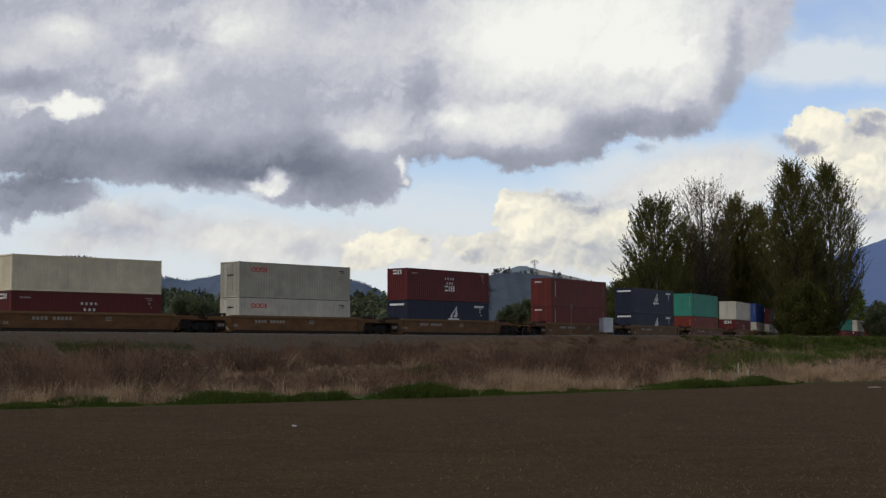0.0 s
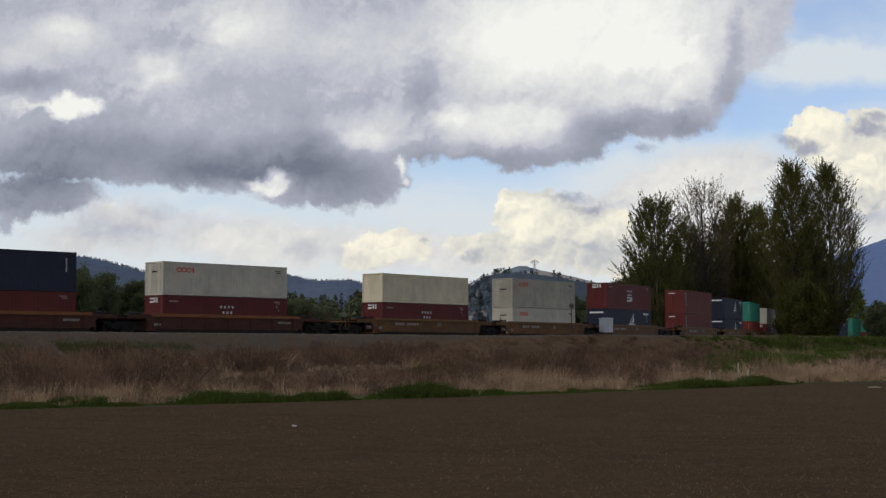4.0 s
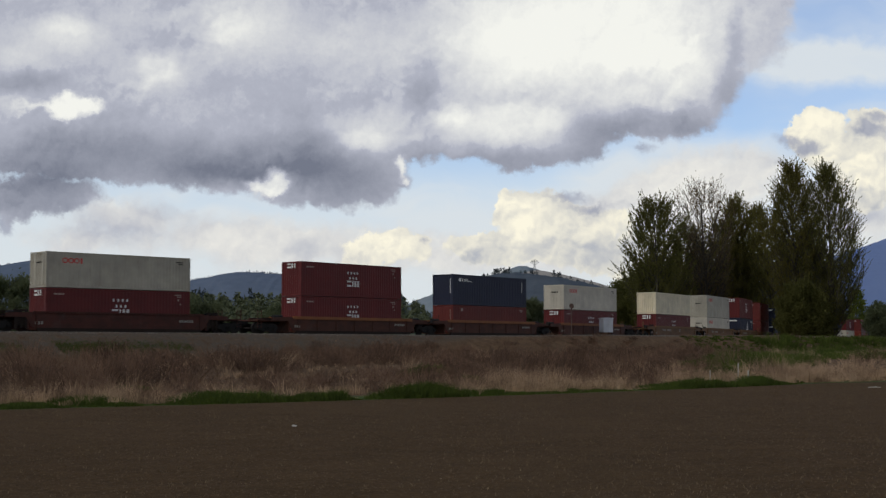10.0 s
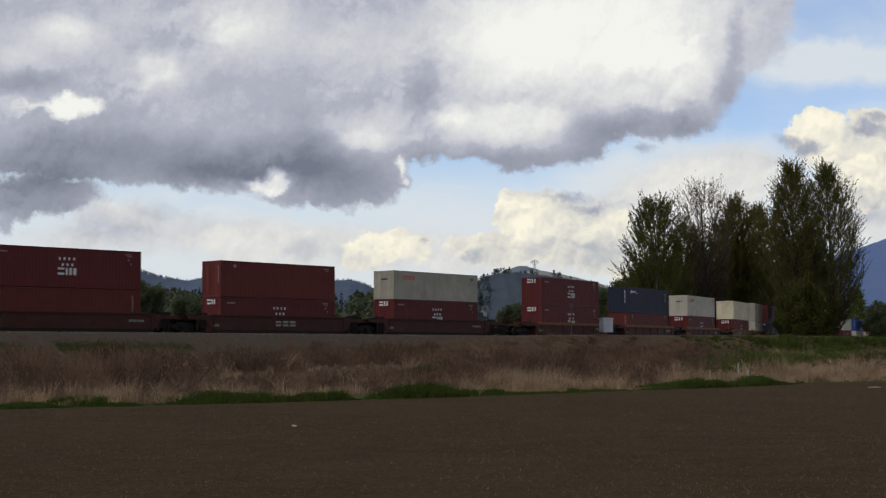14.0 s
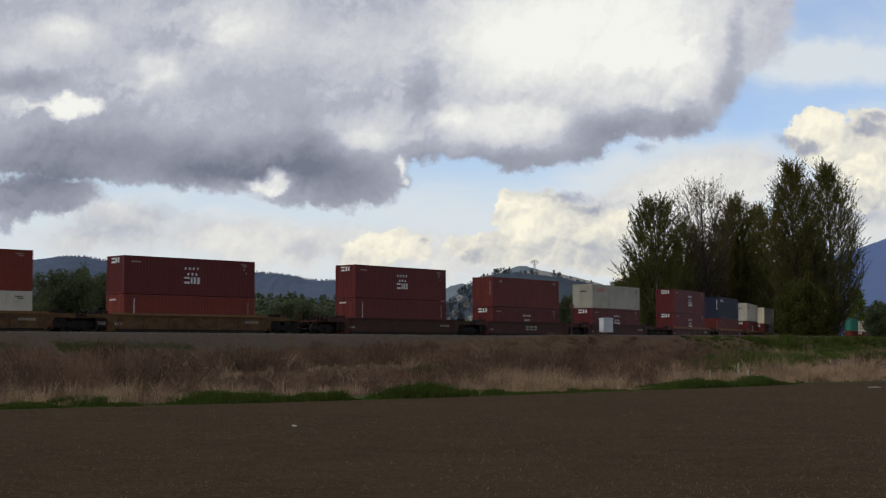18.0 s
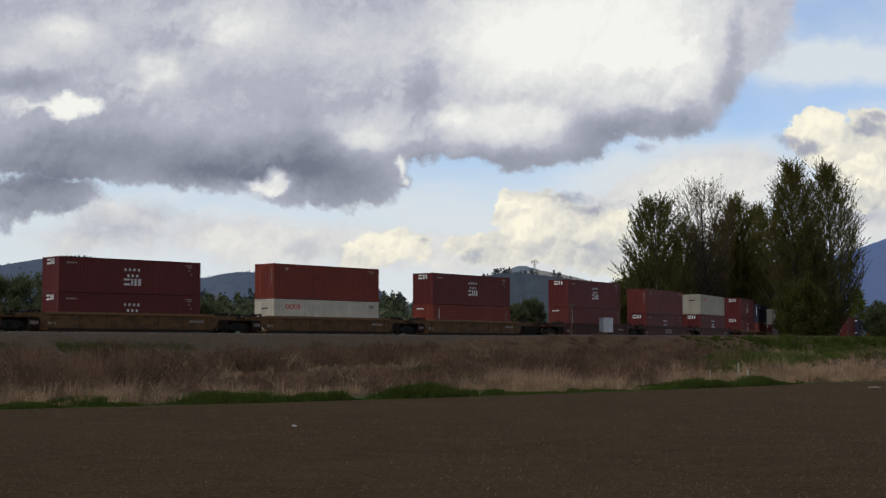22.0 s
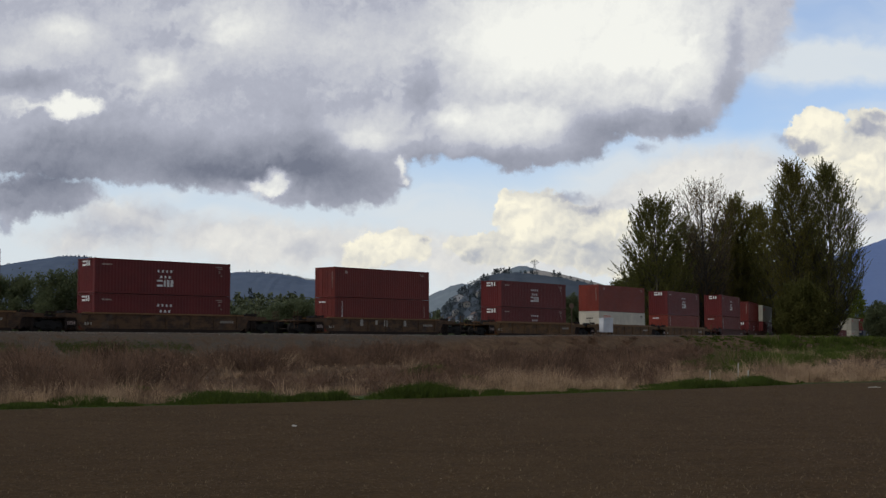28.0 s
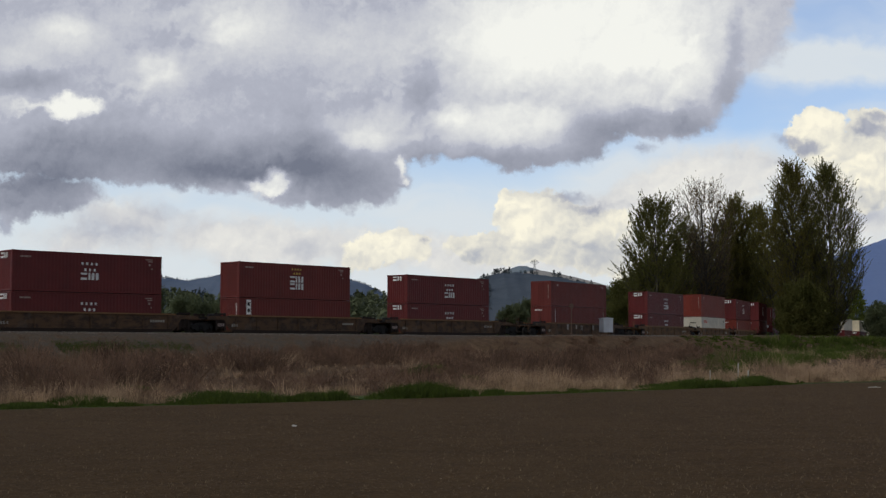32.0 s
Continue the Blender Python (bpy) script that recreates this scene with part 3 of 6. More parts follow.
def build_container(h, mat, doors_behind):
    """A forty-foot container: base centre at the origin, forward along x. doors_behind: its doors face backwards."""
    root = new("shipping_container")
    L2 = LENGTH / 2
    turn = pose(0, 0, 0, 0, 0, 180)
    side = sheet_part("side_panel", wave_panel(-L2 + 0.14, L2 - 0.14, 0.15, h - 0.10, -HALF + 0.016, 0.020), mat, root, Matrix())
    same("side_panel", side, root, turn)
    # corrugated front wall and the two doors
    quarter = pose(0, 0, 0, 0, 0, 90 if doors_behind else -90)
    wall = wave_panel(-HALF + 0.13, HALF - 0.13, 0.16, h - 0.12, -L2 + 0.03, 0.045, 0.25)
    sheet_part("end_panel", wall, mat, root, quarter)
    back = pose(0, 0, 0, 0, 0, -90 if doors_behind else 90)
    leaf = bmesh.new()
    box(leaf, 0.012, HALF - 0.12, -L2 + 0.035, -L2 + 0.085, 0.16, h - 0.13)
    for k in range(4):
        z = 0.16 + (h - 0.29) * (k + 0.5) / 4
        bevel_box(leaf, 0.07, HALF - 0.18, -L2 + 0.022, -L2 + 0.037, z - 0.24, z + 0.24, 0.006)
    for k in range(4):
        z = 0.36 + (h - 0.70) * k / 3
        box(leaf, HALF - 0.17, HALF - 0.10, -L2 + 0.012, -L2 + 0.03, z - 0.06, z + 0.06)
    door = part("door", leaf, mat, root, at=back)
    rod = bmesh.new()
    tube(rod, (0, 0, 0.14), (0, 0, h - 0.11), 0.017, sides=6)
    for z in (0.2, 0.75, h * 0.5, h - 0.7, h - 0.2):
        box(rod, -0.045, 0.045, -0.012, 0.02, z - 0.03, z + 0.03)
    box(rod, -0.02, 0.36, -0.03, -0.012, 1.12, 1.17)
    bars = part("lock_rod", rod, mat, door, at=pose(0.30, -L2 + 0.004, 0))
    same("lock_rod", bars, door, pose(0.84, -L2 + 0.004, 0))
    door2 = part("door", bmesh_mirror(door.data), mat, root, at=back)
    same("lock_rod", bars, door2, pose(-0.30, -L2 + 0.004, 0))
    same("lock_rod", bars, door2, pose(-0.84, -L2 + 0.004, 0))
    # roof, frame, castings
    roof = bmesh.new()
    box(roof, -L2 + 0.1, L2 - 0.1, -HALF + 0.05, HALF - 0.05, h - 0.06, h - 0.02)
    for k in range(18):
        x = -L2 + 0.45 + k * (LENGTH - 0.9) / 17
        box(roof, x - 0.16, x + 0.16, -HALF + 0.16, HALF - 0.16, h - 0.02, h - 0.002)
    part("roof", roof, mat, root)
    bm = bmesh.new()
    box(bm, -L2 + 0.1, L2 - 0.1, -HALF + 0.04, HALF - 0.04, 0.06, 0.15)
    part("floor", bm, mat, root)
    bm = bmesh.new()
    bevel_box(bm, -0.09, 0.09, -0.08, 0.08, 0.11, h - 0.11, 0.012)
    post = None
    for sx in (-1, 1):
        for sy in (-1, 1):
            at = pose(sx * (L2 - 0.09), sy * (HALF - 0.08), 0)
            post = part("corner_post", bm, mat, root, at=at) if post is None else same("corner_post", post, root, at) and post
    for name, zz, t in (("top_rail", h - 0.06, 0.045), ("bottom_rail", 0.08, 0.07)):
        bm = bmesh.new()
        box(bm, -L2 + 0.17, L2 - 0.17, -0.035, 0.035, -t, t)
        o = part(name, bm, mat, root, at=pose(0, -HALF + 0.036, zz))
        same(name, o, root, pose(0, HALF - 0.036, zz))
        bm = bmesh.new()
        box(bm, -0.05, 0.05, -HALF + 0.15, HALF - 0.15, -t, t)
        o = part("end_" + name, bm, mat, root, at=pose(-L2 + 0.052, 0, zz))
        same("end_" + name, o, root, pose(L2 - 0.052, 0, zz))
    bm = bmesh.new()
    bevel_box(bm, -0.089, 0.089, -0.081, 0.081, -0.059, 0.059, 0.014)
    cast = None
    for sx in (-1, 1):
        for sy in (-1, 1):
            for zz in (0.059, h - 0.059):
                at = pose(sx * (L2 - 0.087), sy * (HALF - 0.079), zz)
                cast = part("corner_casting", bm, mat, root, at=at) if cast is None else same("corner_casting", cast, root, at) and cast
    return root


def bmesh_mirror(me):
    bm = bmesh.new()
    bm.from_mesh(me)
    bmesh.ops.scale(bm, vec=(-1, 1, 1), verts=list(bm.verts))
    return bm


MARK_MESH = {}


def mark(name, root, mat, rects, at):
    """Flat lettering blocks on a container, each rect (x0, x1, z0, z1) in the plane of the wall; one mesh for alike marks."""
    key = (name, mat.name, tuple(rects))
    if key not in MARK_MESH:
        bm = bmesh.new()
        for x0, x1, z0, z1 in rects:
            box(bm, x0, x1, -0.005, 0.003, z0, z1)
        MARK_MESH[key] = mesh_of(bm, name, mat)
    o = new(name, MARK_MESH[key])
    o.parent, o.matrix_basis = root, at
    if len(rects) > 1:
        o["kind"] = "stuff"
    return o


def outline_mark(name, root, mat, shapes, at):
    key = (name, mat.name)
    if key not in MARK_MESH:
        bm = bmesh.new()
        for s in shapes:
            prism(bm, s, -0.005, 0.003)
        MARK_MESH[key] = mesh_of(bm, name, mat)
    o = new(name, MARK_MESH[key])
    o.parent, o.matrix_basis = root, at
    o["kind"] = "stuff"
    return o


NEAR = -HALF + 0.006
DOTS = tuple((x - 0.075, x + 0.075, z - 0.10, z + 0.10) for x, z in
             [(-0.60 + 0.38 * i, 0.22) for i in range(4)] + [(-0.36 + 0.38 * i, -0.22) for i in range(3)])
BLOCKS = ((-0.72, -0.22, 0.12, 0.26), (-0.72, -0.22, -0.26, -0.10), (-0.10, 0.04, -0.26, 0.26), (0.17, 0.37, -0.26, 0.26), (0.50, 0.72, -0.26, 0.26))
ID_BAR = ((-0.42, -0.16, -0.06, 0.06), (-0.11, 0.22, -0.06, 0.06), (0.27, 0.4, -0.06, 0.06))
FAR_BARS = ((-0.3, 0.3, 0.12, 0.19), (-0.1, 0.3, -0.02, 0.05), (-0.02, 0.10, -0.32, -0.16), (0.18, 0.28, -0.60, -0.48))
END_BARS = ((-0.52, -0.06, -0.2, -0.06), (-0.52, -0.06, 0.07, 0.2), (0.04, 0.2, -0.2, 0.2), (0.34, 0.5, -0.2, 0.2))


def tall_bars(k, z0, step):
    return tuple((-0.035, 0.035, z0 - step * i - step * 0.44, z0 - step * i + step * 0.40) for i in range(k))


def ring(cx, r, t, k=10):
    pts = [(cx + r * math.cos(a), 0.85 * r * math.sin(a)) for a in [2 * math.pi * i / k for i in range(k)]]
    inn = [(cx + (x - cx) * (1 - t / r), z * (1 - t / r)) for x, z in pts]
    return [[pts[i], pts[(i + 1) % k], inn[(i + 1) % k], inn[i]] for i in range(k)]


SAIL = [[(-0.55, -0.75), (-0.42, -0.15), (0.50, 0.75), (0.52, 0.62), (-0.20, -0.15), (-0.40, -0.75)],
        [(-0.05, -0.28), (0.18, -0.05), (0.45, 0.60), (0.62, -0.1), (0.40, -0.34)],
        [(-0.85, -0.42), (-0.85, -0.60), (0.85, -0.60), (0.85, -0.42)]]


def mark_container(root, style, h):
    side = lambda x, z: pose(x, NEAR, z)
    back = lambda y, z: pose(-LENGTH / 2 + 0.002, y, z, 0, 0, -90)
    L2 = LENGTH / 2
    if style in ("dots", "gold"):
        gold = style == "gold"
        outline = mark("dotted_emblem", root, M_YELLOW if gold else M_WHITE, DOTS, side(0.0, h - 1.02))
        mark("wordmark", root, M_WHITE, BLOCKS, side(0.0, h - (1.86 if gold else 1.72)))
        if gold:
            mark("wordmark", root, M_WHITE, BLOCKS, side(0.0, h - 1.27))
            outline.matrix_basis = side(0.0, h - 0.62) @ Matrix.Scale(0.8, 4)
        else:
            mark("end_mark", root, M_WHITE, END_BARS, back(0.0, h - 0.36))
        mark("number_mark", root, M_FADED, ID_BAR, side(-L2 + 1.05, h - 0.45))
        mark("data_mark", root, M_FADED, FAR_BARS, side(L2 - 1.1, h - 0.45))
    elif style == "rings":
        outline_mark("wordmark", root, M_LOGO_RED, ring(-0.62, 0.24, 0.09) + ring(-0.16, 0.24, 0.09) + ring(0.30, 0.24, 0.09)
                     + [[(0.62, -0.2), (0.76, -0.2), (0.76, 0.2), (0.62, 0.2)]],
                     side(-L2 + 2.1, h - 0.62))
        mark("end_mark", root, M_BLACK, ID_BAR, back(-0.1, h * 0.62 if h > 2.7 else h * 0.7))
        mark("data_mark", root, M_BLACK, FAR_BARS[:2], side(L2 - 1.0, h - 0.55))
    elif style == "sail":
        outline_mark("emblem_sail", root, M_WHITE, SAIL, side(0.6, h - 1.15))
        mark("number_mark", root, M_WHITE, ((-0.75, 0.75, -0.10, 0.10),), side(L2 - 1.6, h - 0.42))
        mark("data_mark", root, M_WHITE, FAR_BARS[1:], side(L2 - 1.5, h - 0.7))
        mark("end_mark", root, M_WHITE, ((-0.85, 0.85, -0.09, 0.09),), back(0.05, h - 0.4))
    elif style == "script":
        mark("wordmark", root, M_WHITE, ((-0.95, -0.62, -0.16, 0.16), (-0.45, -0.32, -0.14, 0.14), (-0.18, -0.06, -0.14, 0.14),
             (0.06, 0.18, -0.14, 0.14), (0.32, 0.44, -0.14, 0.14), (0.5, 1.1, -0.14, -0.09)), side(-L2 + 1.9, h - 0.52))
        mark("data_mark", root, M_WHITE, tall_bars(5, -0.1, 0.2), side(L2 - 0.8, h - 0.45))
        mark("end_mark", root, M_WHITE, tall_bars(6, -0.1, 0.24), back(-0.9, h - 0.4))
    elif style == "tall":
        mark("number_mark", root, M_WHITE, tall_bars(8, 0.0, 0.2), side(-L2 + 0.9, h - 0.4))
        mark("end_mark", root, M_WHITE, ID_BAR, back(0.3, h - 0.4))
        mark("data_mark", root, M_FADED, tall_bars(7, 0.0, 0.17), side(L2 - 0.7, h - 0.5))
    elif style == "box":
        mark("number_panel", root, M_WHITE, ((-0.22, 0.22, -0.6, 0.6),), side(-L2 + 1.0, h - 0.75))
        mark("panel_mark", root, M_BLACK, ((-0.12, 0.12, 0.1, 0.4), (-0.12, 0.12, -0.42, -0.12)), pose(-L2 + 1.0, NEAR - 0.006, h - 0.75))
        mark("end_mark", root, M_WHITE, tall_bars(6, -0.1, 0.24), back(-0.9, h - 0.4))
    elif style == "plain":
        mark("data_mark", root, M_FADED, FAR_BARS[:2], side(L2 - 1.0, h - 0.45))
        mark("number_mark", root, M_FADED, ((-0.16, 0.16, -0.12, 0.12),), side(-L2 + 1.4, h - 0.42))
        mark("end_mark", root, M_FADED, tall_bars(6, -0.1, 0.24), back(-0.9, h - 0.4))


LOOKS = {"maroon": "dull maroon steel", "brown": "brown red steel", "orange": "faded orange steel", "navy": "dark navy steel", "blue": "blue steel",
         "grey": "warm grey steel", "light": "pale grey steel", "beige": "plain beige steel", "green": "teal green steel"}
SIGNS = {"dots": "white dots emblem", "gold": "yellow dotted emblem", "rings": "small red wordmark", "sail": "white sail emblem", "script": "small white wordmark",
         "tall": "upright white markings", "box": "white number panel", "plain": "few white markings", "none": "no markings"}

# Each stack of the train, from the front: how far ahead, lower container, upper container (colour, marks, high), car paint.
STACKS = [
    (-13, ("maroon", "dots", 0), ("light", "rings", 0), "tan"), (-12, ("brown", "plain", 0), ("green", "plain", 0), "tan"),
    (-11, ("green", "plain", 0), ("green", "plain", 1), "red"), (-10, ("navy", "plain", 0), ("navy", "sail", 1), "red"),
    (-9, ("orange", "plain", 0), ("brown", "tall", 1), "red"), (-8, ("light", "rings", 0), ("maroon", "dots", 0), "tan"),
    (-7, ("light", "rings", 0), ("blue", "plain", 1), "tan"), (-6, ("maroon", "dots", 0), ("light", "none", 0), "tan"),
    (-5, ("orange", "plain", 0), ("green", "plain", 1), "tan"), (-4, ("navy", "sail", 0), ("navy", "sail", 1), "tan"),
    (-3, ("brown", "tall", 1), ("brown", "tall", 1), "tan"), (-2, ("navy", "sail", 1), ("maroon", "dots", 1), "tan"),
    (-1, ("light", "rings", 0), ("grey", "rings", 1), "tan"), (0, ("maroon", "dots", 0), ("beige", "none", 0), "tan"),
    (1, ("maroon", "dots", 0), ("light", "rings", 0), "red"), (2, ("brown", "plain", 0), ("navy", "script", 1), "red"),
    (3, ("maroon", "dots", 1), ("maroon", "dots", 1), "red"), (4, ("maroon", "dots", 1), ("grey", "rings", 0), "dark"),
    (5, ("maroon", "dots", 0), ("brown", "plain", 1), "dark"), (6, ("brown", "tall", 1), ("maroon", "dots", 1), "dark"),
    (7, ("orange", "tall", 0), ("maroon", "dots", 1), "ochre"), (8, ("light", "rings", 0), ("orange", "plain", 1), "ochre"),
    (9, ("maroon", "dots", 0), ("maroon", "dots", 0), "ochre"), (10, ("brown", "tall", 1), ("brown", "plain", 0), "dusty"),
    (11, ("maroon", "dots", 0), ("maroon", "dots", 0), "dusty"), (12, ("brown", "box", 0), ("brown", "gold", 1), "dusty"),
    (13, ("maroon", "dots", 0), ("maroon", "dots", 1), "dusty"),
]
# the cars already far along the line when the last ones come by: lower and upper colour, from the rear
FAR_AHEAD = ("brown maroon", "maroon brown", "maroon light", "brown orange", "light brown", "green green", "brown green", "maroon light", "navy brown",
             "maroon maroon", "orange brown", "navy navy", "light beige", "maroon orange", "brown maroon", "green brown", "maroon light")
MARKS = {"maroon": "dots", "light": "rings", "navy": "sail", "brown": "tall", "beige": "none"}
for k, pair in enumerate(FAR_AHEAD):
    low, up = pair.split()
    STACKS.insert(0, (-14 - k, (low, MARKS.get(low, "plain"), 0), (up, MARKS.get(up, "plain"), k % 2), ("tan", "red", "dark")[k // 3 % 3]))
# the last stack of each articulated set; a longer gap follows it
SET_ENDS = (-30, -27, -24, -21, -18, -15, -12, -9, -6, -3, 0, 3, 6, 9, 10, 13)
FRONT = {}
pos = -38.074
for i in range(0, 14):
    FRONT[i] = pos
    pos -= 23.425 if i in SET_ENDS else 19.524
pos = -38.074
for i in range(-1, -31, -1):
    pos += 23.425 if i in SET_ENDS else 19.524
    FRONT[i] = pos


def travelled(t):
    """Metres that the train has gone after t seconds: it slows a little."""
    return 8.9916 * t - 0.014078 * t * t


def stand(i, t, z):
    """The pose of what is centred over stack i of the train at t seconds, z above the rails."""
    x, y, h = track_at(FRONT[i] + travelled(t))
    return Matrix.Translation((x, y, RAIL_Z + z)) @ Matrix.Rotation(h, 4, "Z")


CARS = []          # (thing, stack, height)
WHEELS = []        # (wheelset, its place in the car)
KINDS = {}


def load(i, colour, style, high, z, under):
    h = HIGH if high else LOW
    doors_behind = colour in ("grey", "light") or style in ("tall", "plain")
    key = (colour, h, doors_behind)
    if key in KINDS:
        ob = copy_thing(KINDS[key], Matrix())
    else:
        # kept bare: marks come on the copies
        KINDS[key] = build_container(h, PAINT[colour], doors_behind)
        ob = copy_thing(KINDS[key], Matrix())
    mark_container(ob, style, h)
    rest = "inside a railcar" if under is None else "stacked on another"
    tagged(ob, "%s container with %s, %s" % (LOOKS[colour], SIGNS[style], rest), "shipping container", "containers on the train")
    CARS.append((ob, i, z))
    return h


SIDE_Y = 1.42


def sill_outline(front_end, rear_end):
    """The deep side of a well car, seen from the side."""
    f, r = (9.3 if not front_end else 9.5), (9.3 if not rear_end else 9.5)
    return [(-r, 1.06), (-7.7, 1.06), (-7.35, 0.42), (-6.9, 0.14), (6.9, 0.14), (7.35, 0.42), (7.7, 1.06), (f, 1.06), (f, 1.34), (7.0, 1.42), (-7.0, 1.42), (-r, 1.34)]


def build_truck():
    """A two-axle truck: side frames, bolster, springs; wheelsets come as parts of their own."""
    bm = bmesh.new()
    for s in (-1, 1):
        prism(bm, [(-1.15, 0.40), (-1.15, 0.62), (-0.75, 0.70), (-0.35, 0.86), (0.35, 0.86), (0.75, 0.70), (1.15, 0.62), (1.15, 0.40), (0.85, 0.42), (0.45, 0.20), (-0.45, 0.20), (-0.85, 0.42)],
              s * 1.05 - 0.08, s * 1.05 + 0.08)
        for x in (-0.16, 0.0, 0.16):
            tube(bm, (x, s * 1.16, 0.3), (x, s * 1.16, 0.6), 0.06, sides=8)
        for x in (-0.89, 0.89):
            tube(bm, (x, s * 1.1, 0.457), (x, s * 1.22, 0.457), 0.13, sides=10)
    box(bm, -0.2, 0.2, -1.05, 1.05, 0.58, 0.84)
    tube(bm, (0, 0, 0.8), (0, 0, 1.0), 0.3, sides=12)
    return mesh_of(bm, "side_frames", M_BLACK)


def build_wheelset():
    bm = bmesh.new()
    tube(bm, (0, -1.1, 0), (0, 1.1, 0), 0.08, sides=10)
    for s in (-1, 1):
        tube(bm, (0, s * 0.70, 0), (0, s * 0.73, 0), 0.485, sides=24)
        tube(bm, (0, s * 0.73, 0), (0, s * 0.83, 0), 0.457, sides=24)
        tube(bm, (0, s * 0.83, 0), (0, s * 0.86, 0), 0.16, sides=12)
        for k in range(4):
            a = k * math.pi / 2
            tube(bm, (0.28 * math.cos(a), s * 0.825, 0.28 * math.sin(a)), (0.28 * math.cos(a), s * 0.84, 0.28 * math.sin(a)), 0.05, sides=6)
    return mesh_of(bm, "wheelset", M_WHEEL)


TRUCK_MESH, WHEEL_MESH = build_truck(), build_wheelset()


def truck(car, x):
    t = new("truck")
    t.parent, t.matrix_basis = car, pose(x, 0, 0)
    f = new("side_frames", TRUCK_MESH)
    f.parent = t
    for dx in (-0.89, 0.89):
        w = new("wheelset", WHEEL_MESH)
        w.parent, w.matrix_basis = t, pose(dx, 0, 0.457)
        WHEELS.append((w, dx))


CAR_KINDS = {}


def build_car(paint, front_end, rear_end, ribbed):
    """One well of an articulated car: base at rail height. front_end, rear_end: it carries a coupler there."""
    mat = CAR_PAINT[paint]
    car = new("well_car")
    for s in (-1, 1):
        bm = bmesh.new()
        prism(bm, sill_outline(front_end, rear_end), s * SIDE_Y - 0.03, s * SIDE_Y + 0.03)
        sill = part("side_sill", bm, mat, car)
        bm = bmesh.new()
        box(bm, -7.2, 7.2, -0.10, 0.07, -0.20 if paint == "red" else -0.13 if paint in ("tan", "ochre") else -0.06, 0.05)
        part("top_flange", bm, M_FLANGE if paint == "red" else M_CHORD if paint != "dark" else mat, sill, at=pose(0, s * (SIDE_Y + 0.02), 1.43))
        # the flange's near-black colour stands for the shade under the car
        bm = bmesh.new()
        box(bm, -6.9, 6.9, -0.12, 0.06, -0.05, 0.16)
        part("bottom_flange", bm, M_UNDER, sill, at=pose(0, s * (SIDE_Y + 0.02), 0.13))
        rib = None
        for x in ([-6.6, -4.4, -2.2, 0.0, 2.2, 4.4, 6.6] if ribbed else [-6.9, 6.9]):
            bm = bmesh.new()
            box(bm, -0.06, 0.06, -0.03, 0.03, 0.18, 1.37)
            at = pose(x, s * (SIDE_Y + 0.055), 0)
            if rib is None:
                rib = part("rib", bm, mat, sill, at=at)
            else:
                bm.free()
                same("rib", rib, sill, at)
    # ends of the well, floor beams, platforms
    for s, end in ((1, front_end), (-1, rear_end)):
        far = s * (9.75 + (1.15 if end else 0.0))
        bm = bmesh.new()
        x0, x1 = sorted((s * 7.45, s * 7.62))
        box(bm, x0, x1, -1.38, 1.38, 0.2, 1.25)
        part("bulkhead", bm, mat, car)
        bm = bmesh.new()
        x0, x1 = sorted((s * 7.62, s * 9.55 if not end else far))
        box(bm, x0, x1, -1.30, 1.30, 1.08, 1.16)
        for y in (-0.9, -0.3, 0.3, 0.9):
            box(bm, x0, x1, y - 0.05, y + 0.05, 0.98, 1.08)
        part("end_platform", bm, mat, car)
        bm = bmesh.new()
        bevel_box(bm, min(s * 7.6, s * 9.75), max(s * 7.6, s * 9.75), -0.3, 0.3, 0.88, 1.30, 0.03)
        part("centre_sill", bm, M_BLACK, car)
        bm = bmesh.new()
        xx = s * 8.3
        tube(bm, (xx - 0.5, -0.75, 1.36), (xx + 0.5, -0.75, 1.36), 0.2, sides=12)
        box(bm, xx - 0.25, xx + 0.25, -1.15, -0.85, 1.12, 1.45)
        tube(bm, (xx, -1.2, 1.35), (xx, -1.2, 1.9), 0.025, sides=6)
        part("brake_gear", bm, M_BLACK, car)
        if paint != "red":
            for y in (-1.36, 1.36):
                bm = bmesh.new()
                for dx, w, z in ((7.66, 0.08, 1.62), (8.46, 0.08, 1.62), (8.06, 0.04, 1.50)):
                    box(bm, s * dx - w, s * dx + w, y - 0.05, y + 0.05, 0.24, z)
                box(bm, min(s * 7.56, s * 8.6), max(s * 7.56, s * 8.6), y - 0.07, y + 0.05, 1.46, 1.58)
                box(bm, min(s * 7.6, s * 8.5), max(s * 7.6, s * 8.5), y + 0.02, y + 0.05, 0.40, 1.1)
                for dx in (7.7, 8.15):
                    tube(bm, (s * dx, y, 0.45), (s * (dx + 0.4), y, 1.4), 0.035, sides=6)
                part("end_frame", bm, M_UNDER, car)
        if end:
            bm = bmesh.new()
            bevel_box(bm, min(far, far + s * 0.85), max(far, far + s * 0.85), -0.14, 0.14, 0.72, 1.02, 0.03)
            bevel_box(bm, min(far + s * 0.5, far + s * 0.8), max(far + s * 0.5, far + s * 0.8), -0.22, 0.22, 0.68, 1.06, 0.05)
            part("coupler", bm, M_BLACK, car)
            for y in (-1.3, 1.3):
                bm = bmesh.new()
                for z in (0.55, 0.85, 1.15, 1.5, 1.8):
                    tube(bm, (far - s * 0.42, y, z), (far - s * 0.02, y, z), 0.02, sides=6)
                for dx in (0.42, 0.02):
                    tube(bm, (far - s * dx, y, 0.45), (far - s * dx, y, 1.95), 0.025, sides=6)
                part("ladder", bm, mat, car)
    beam = None
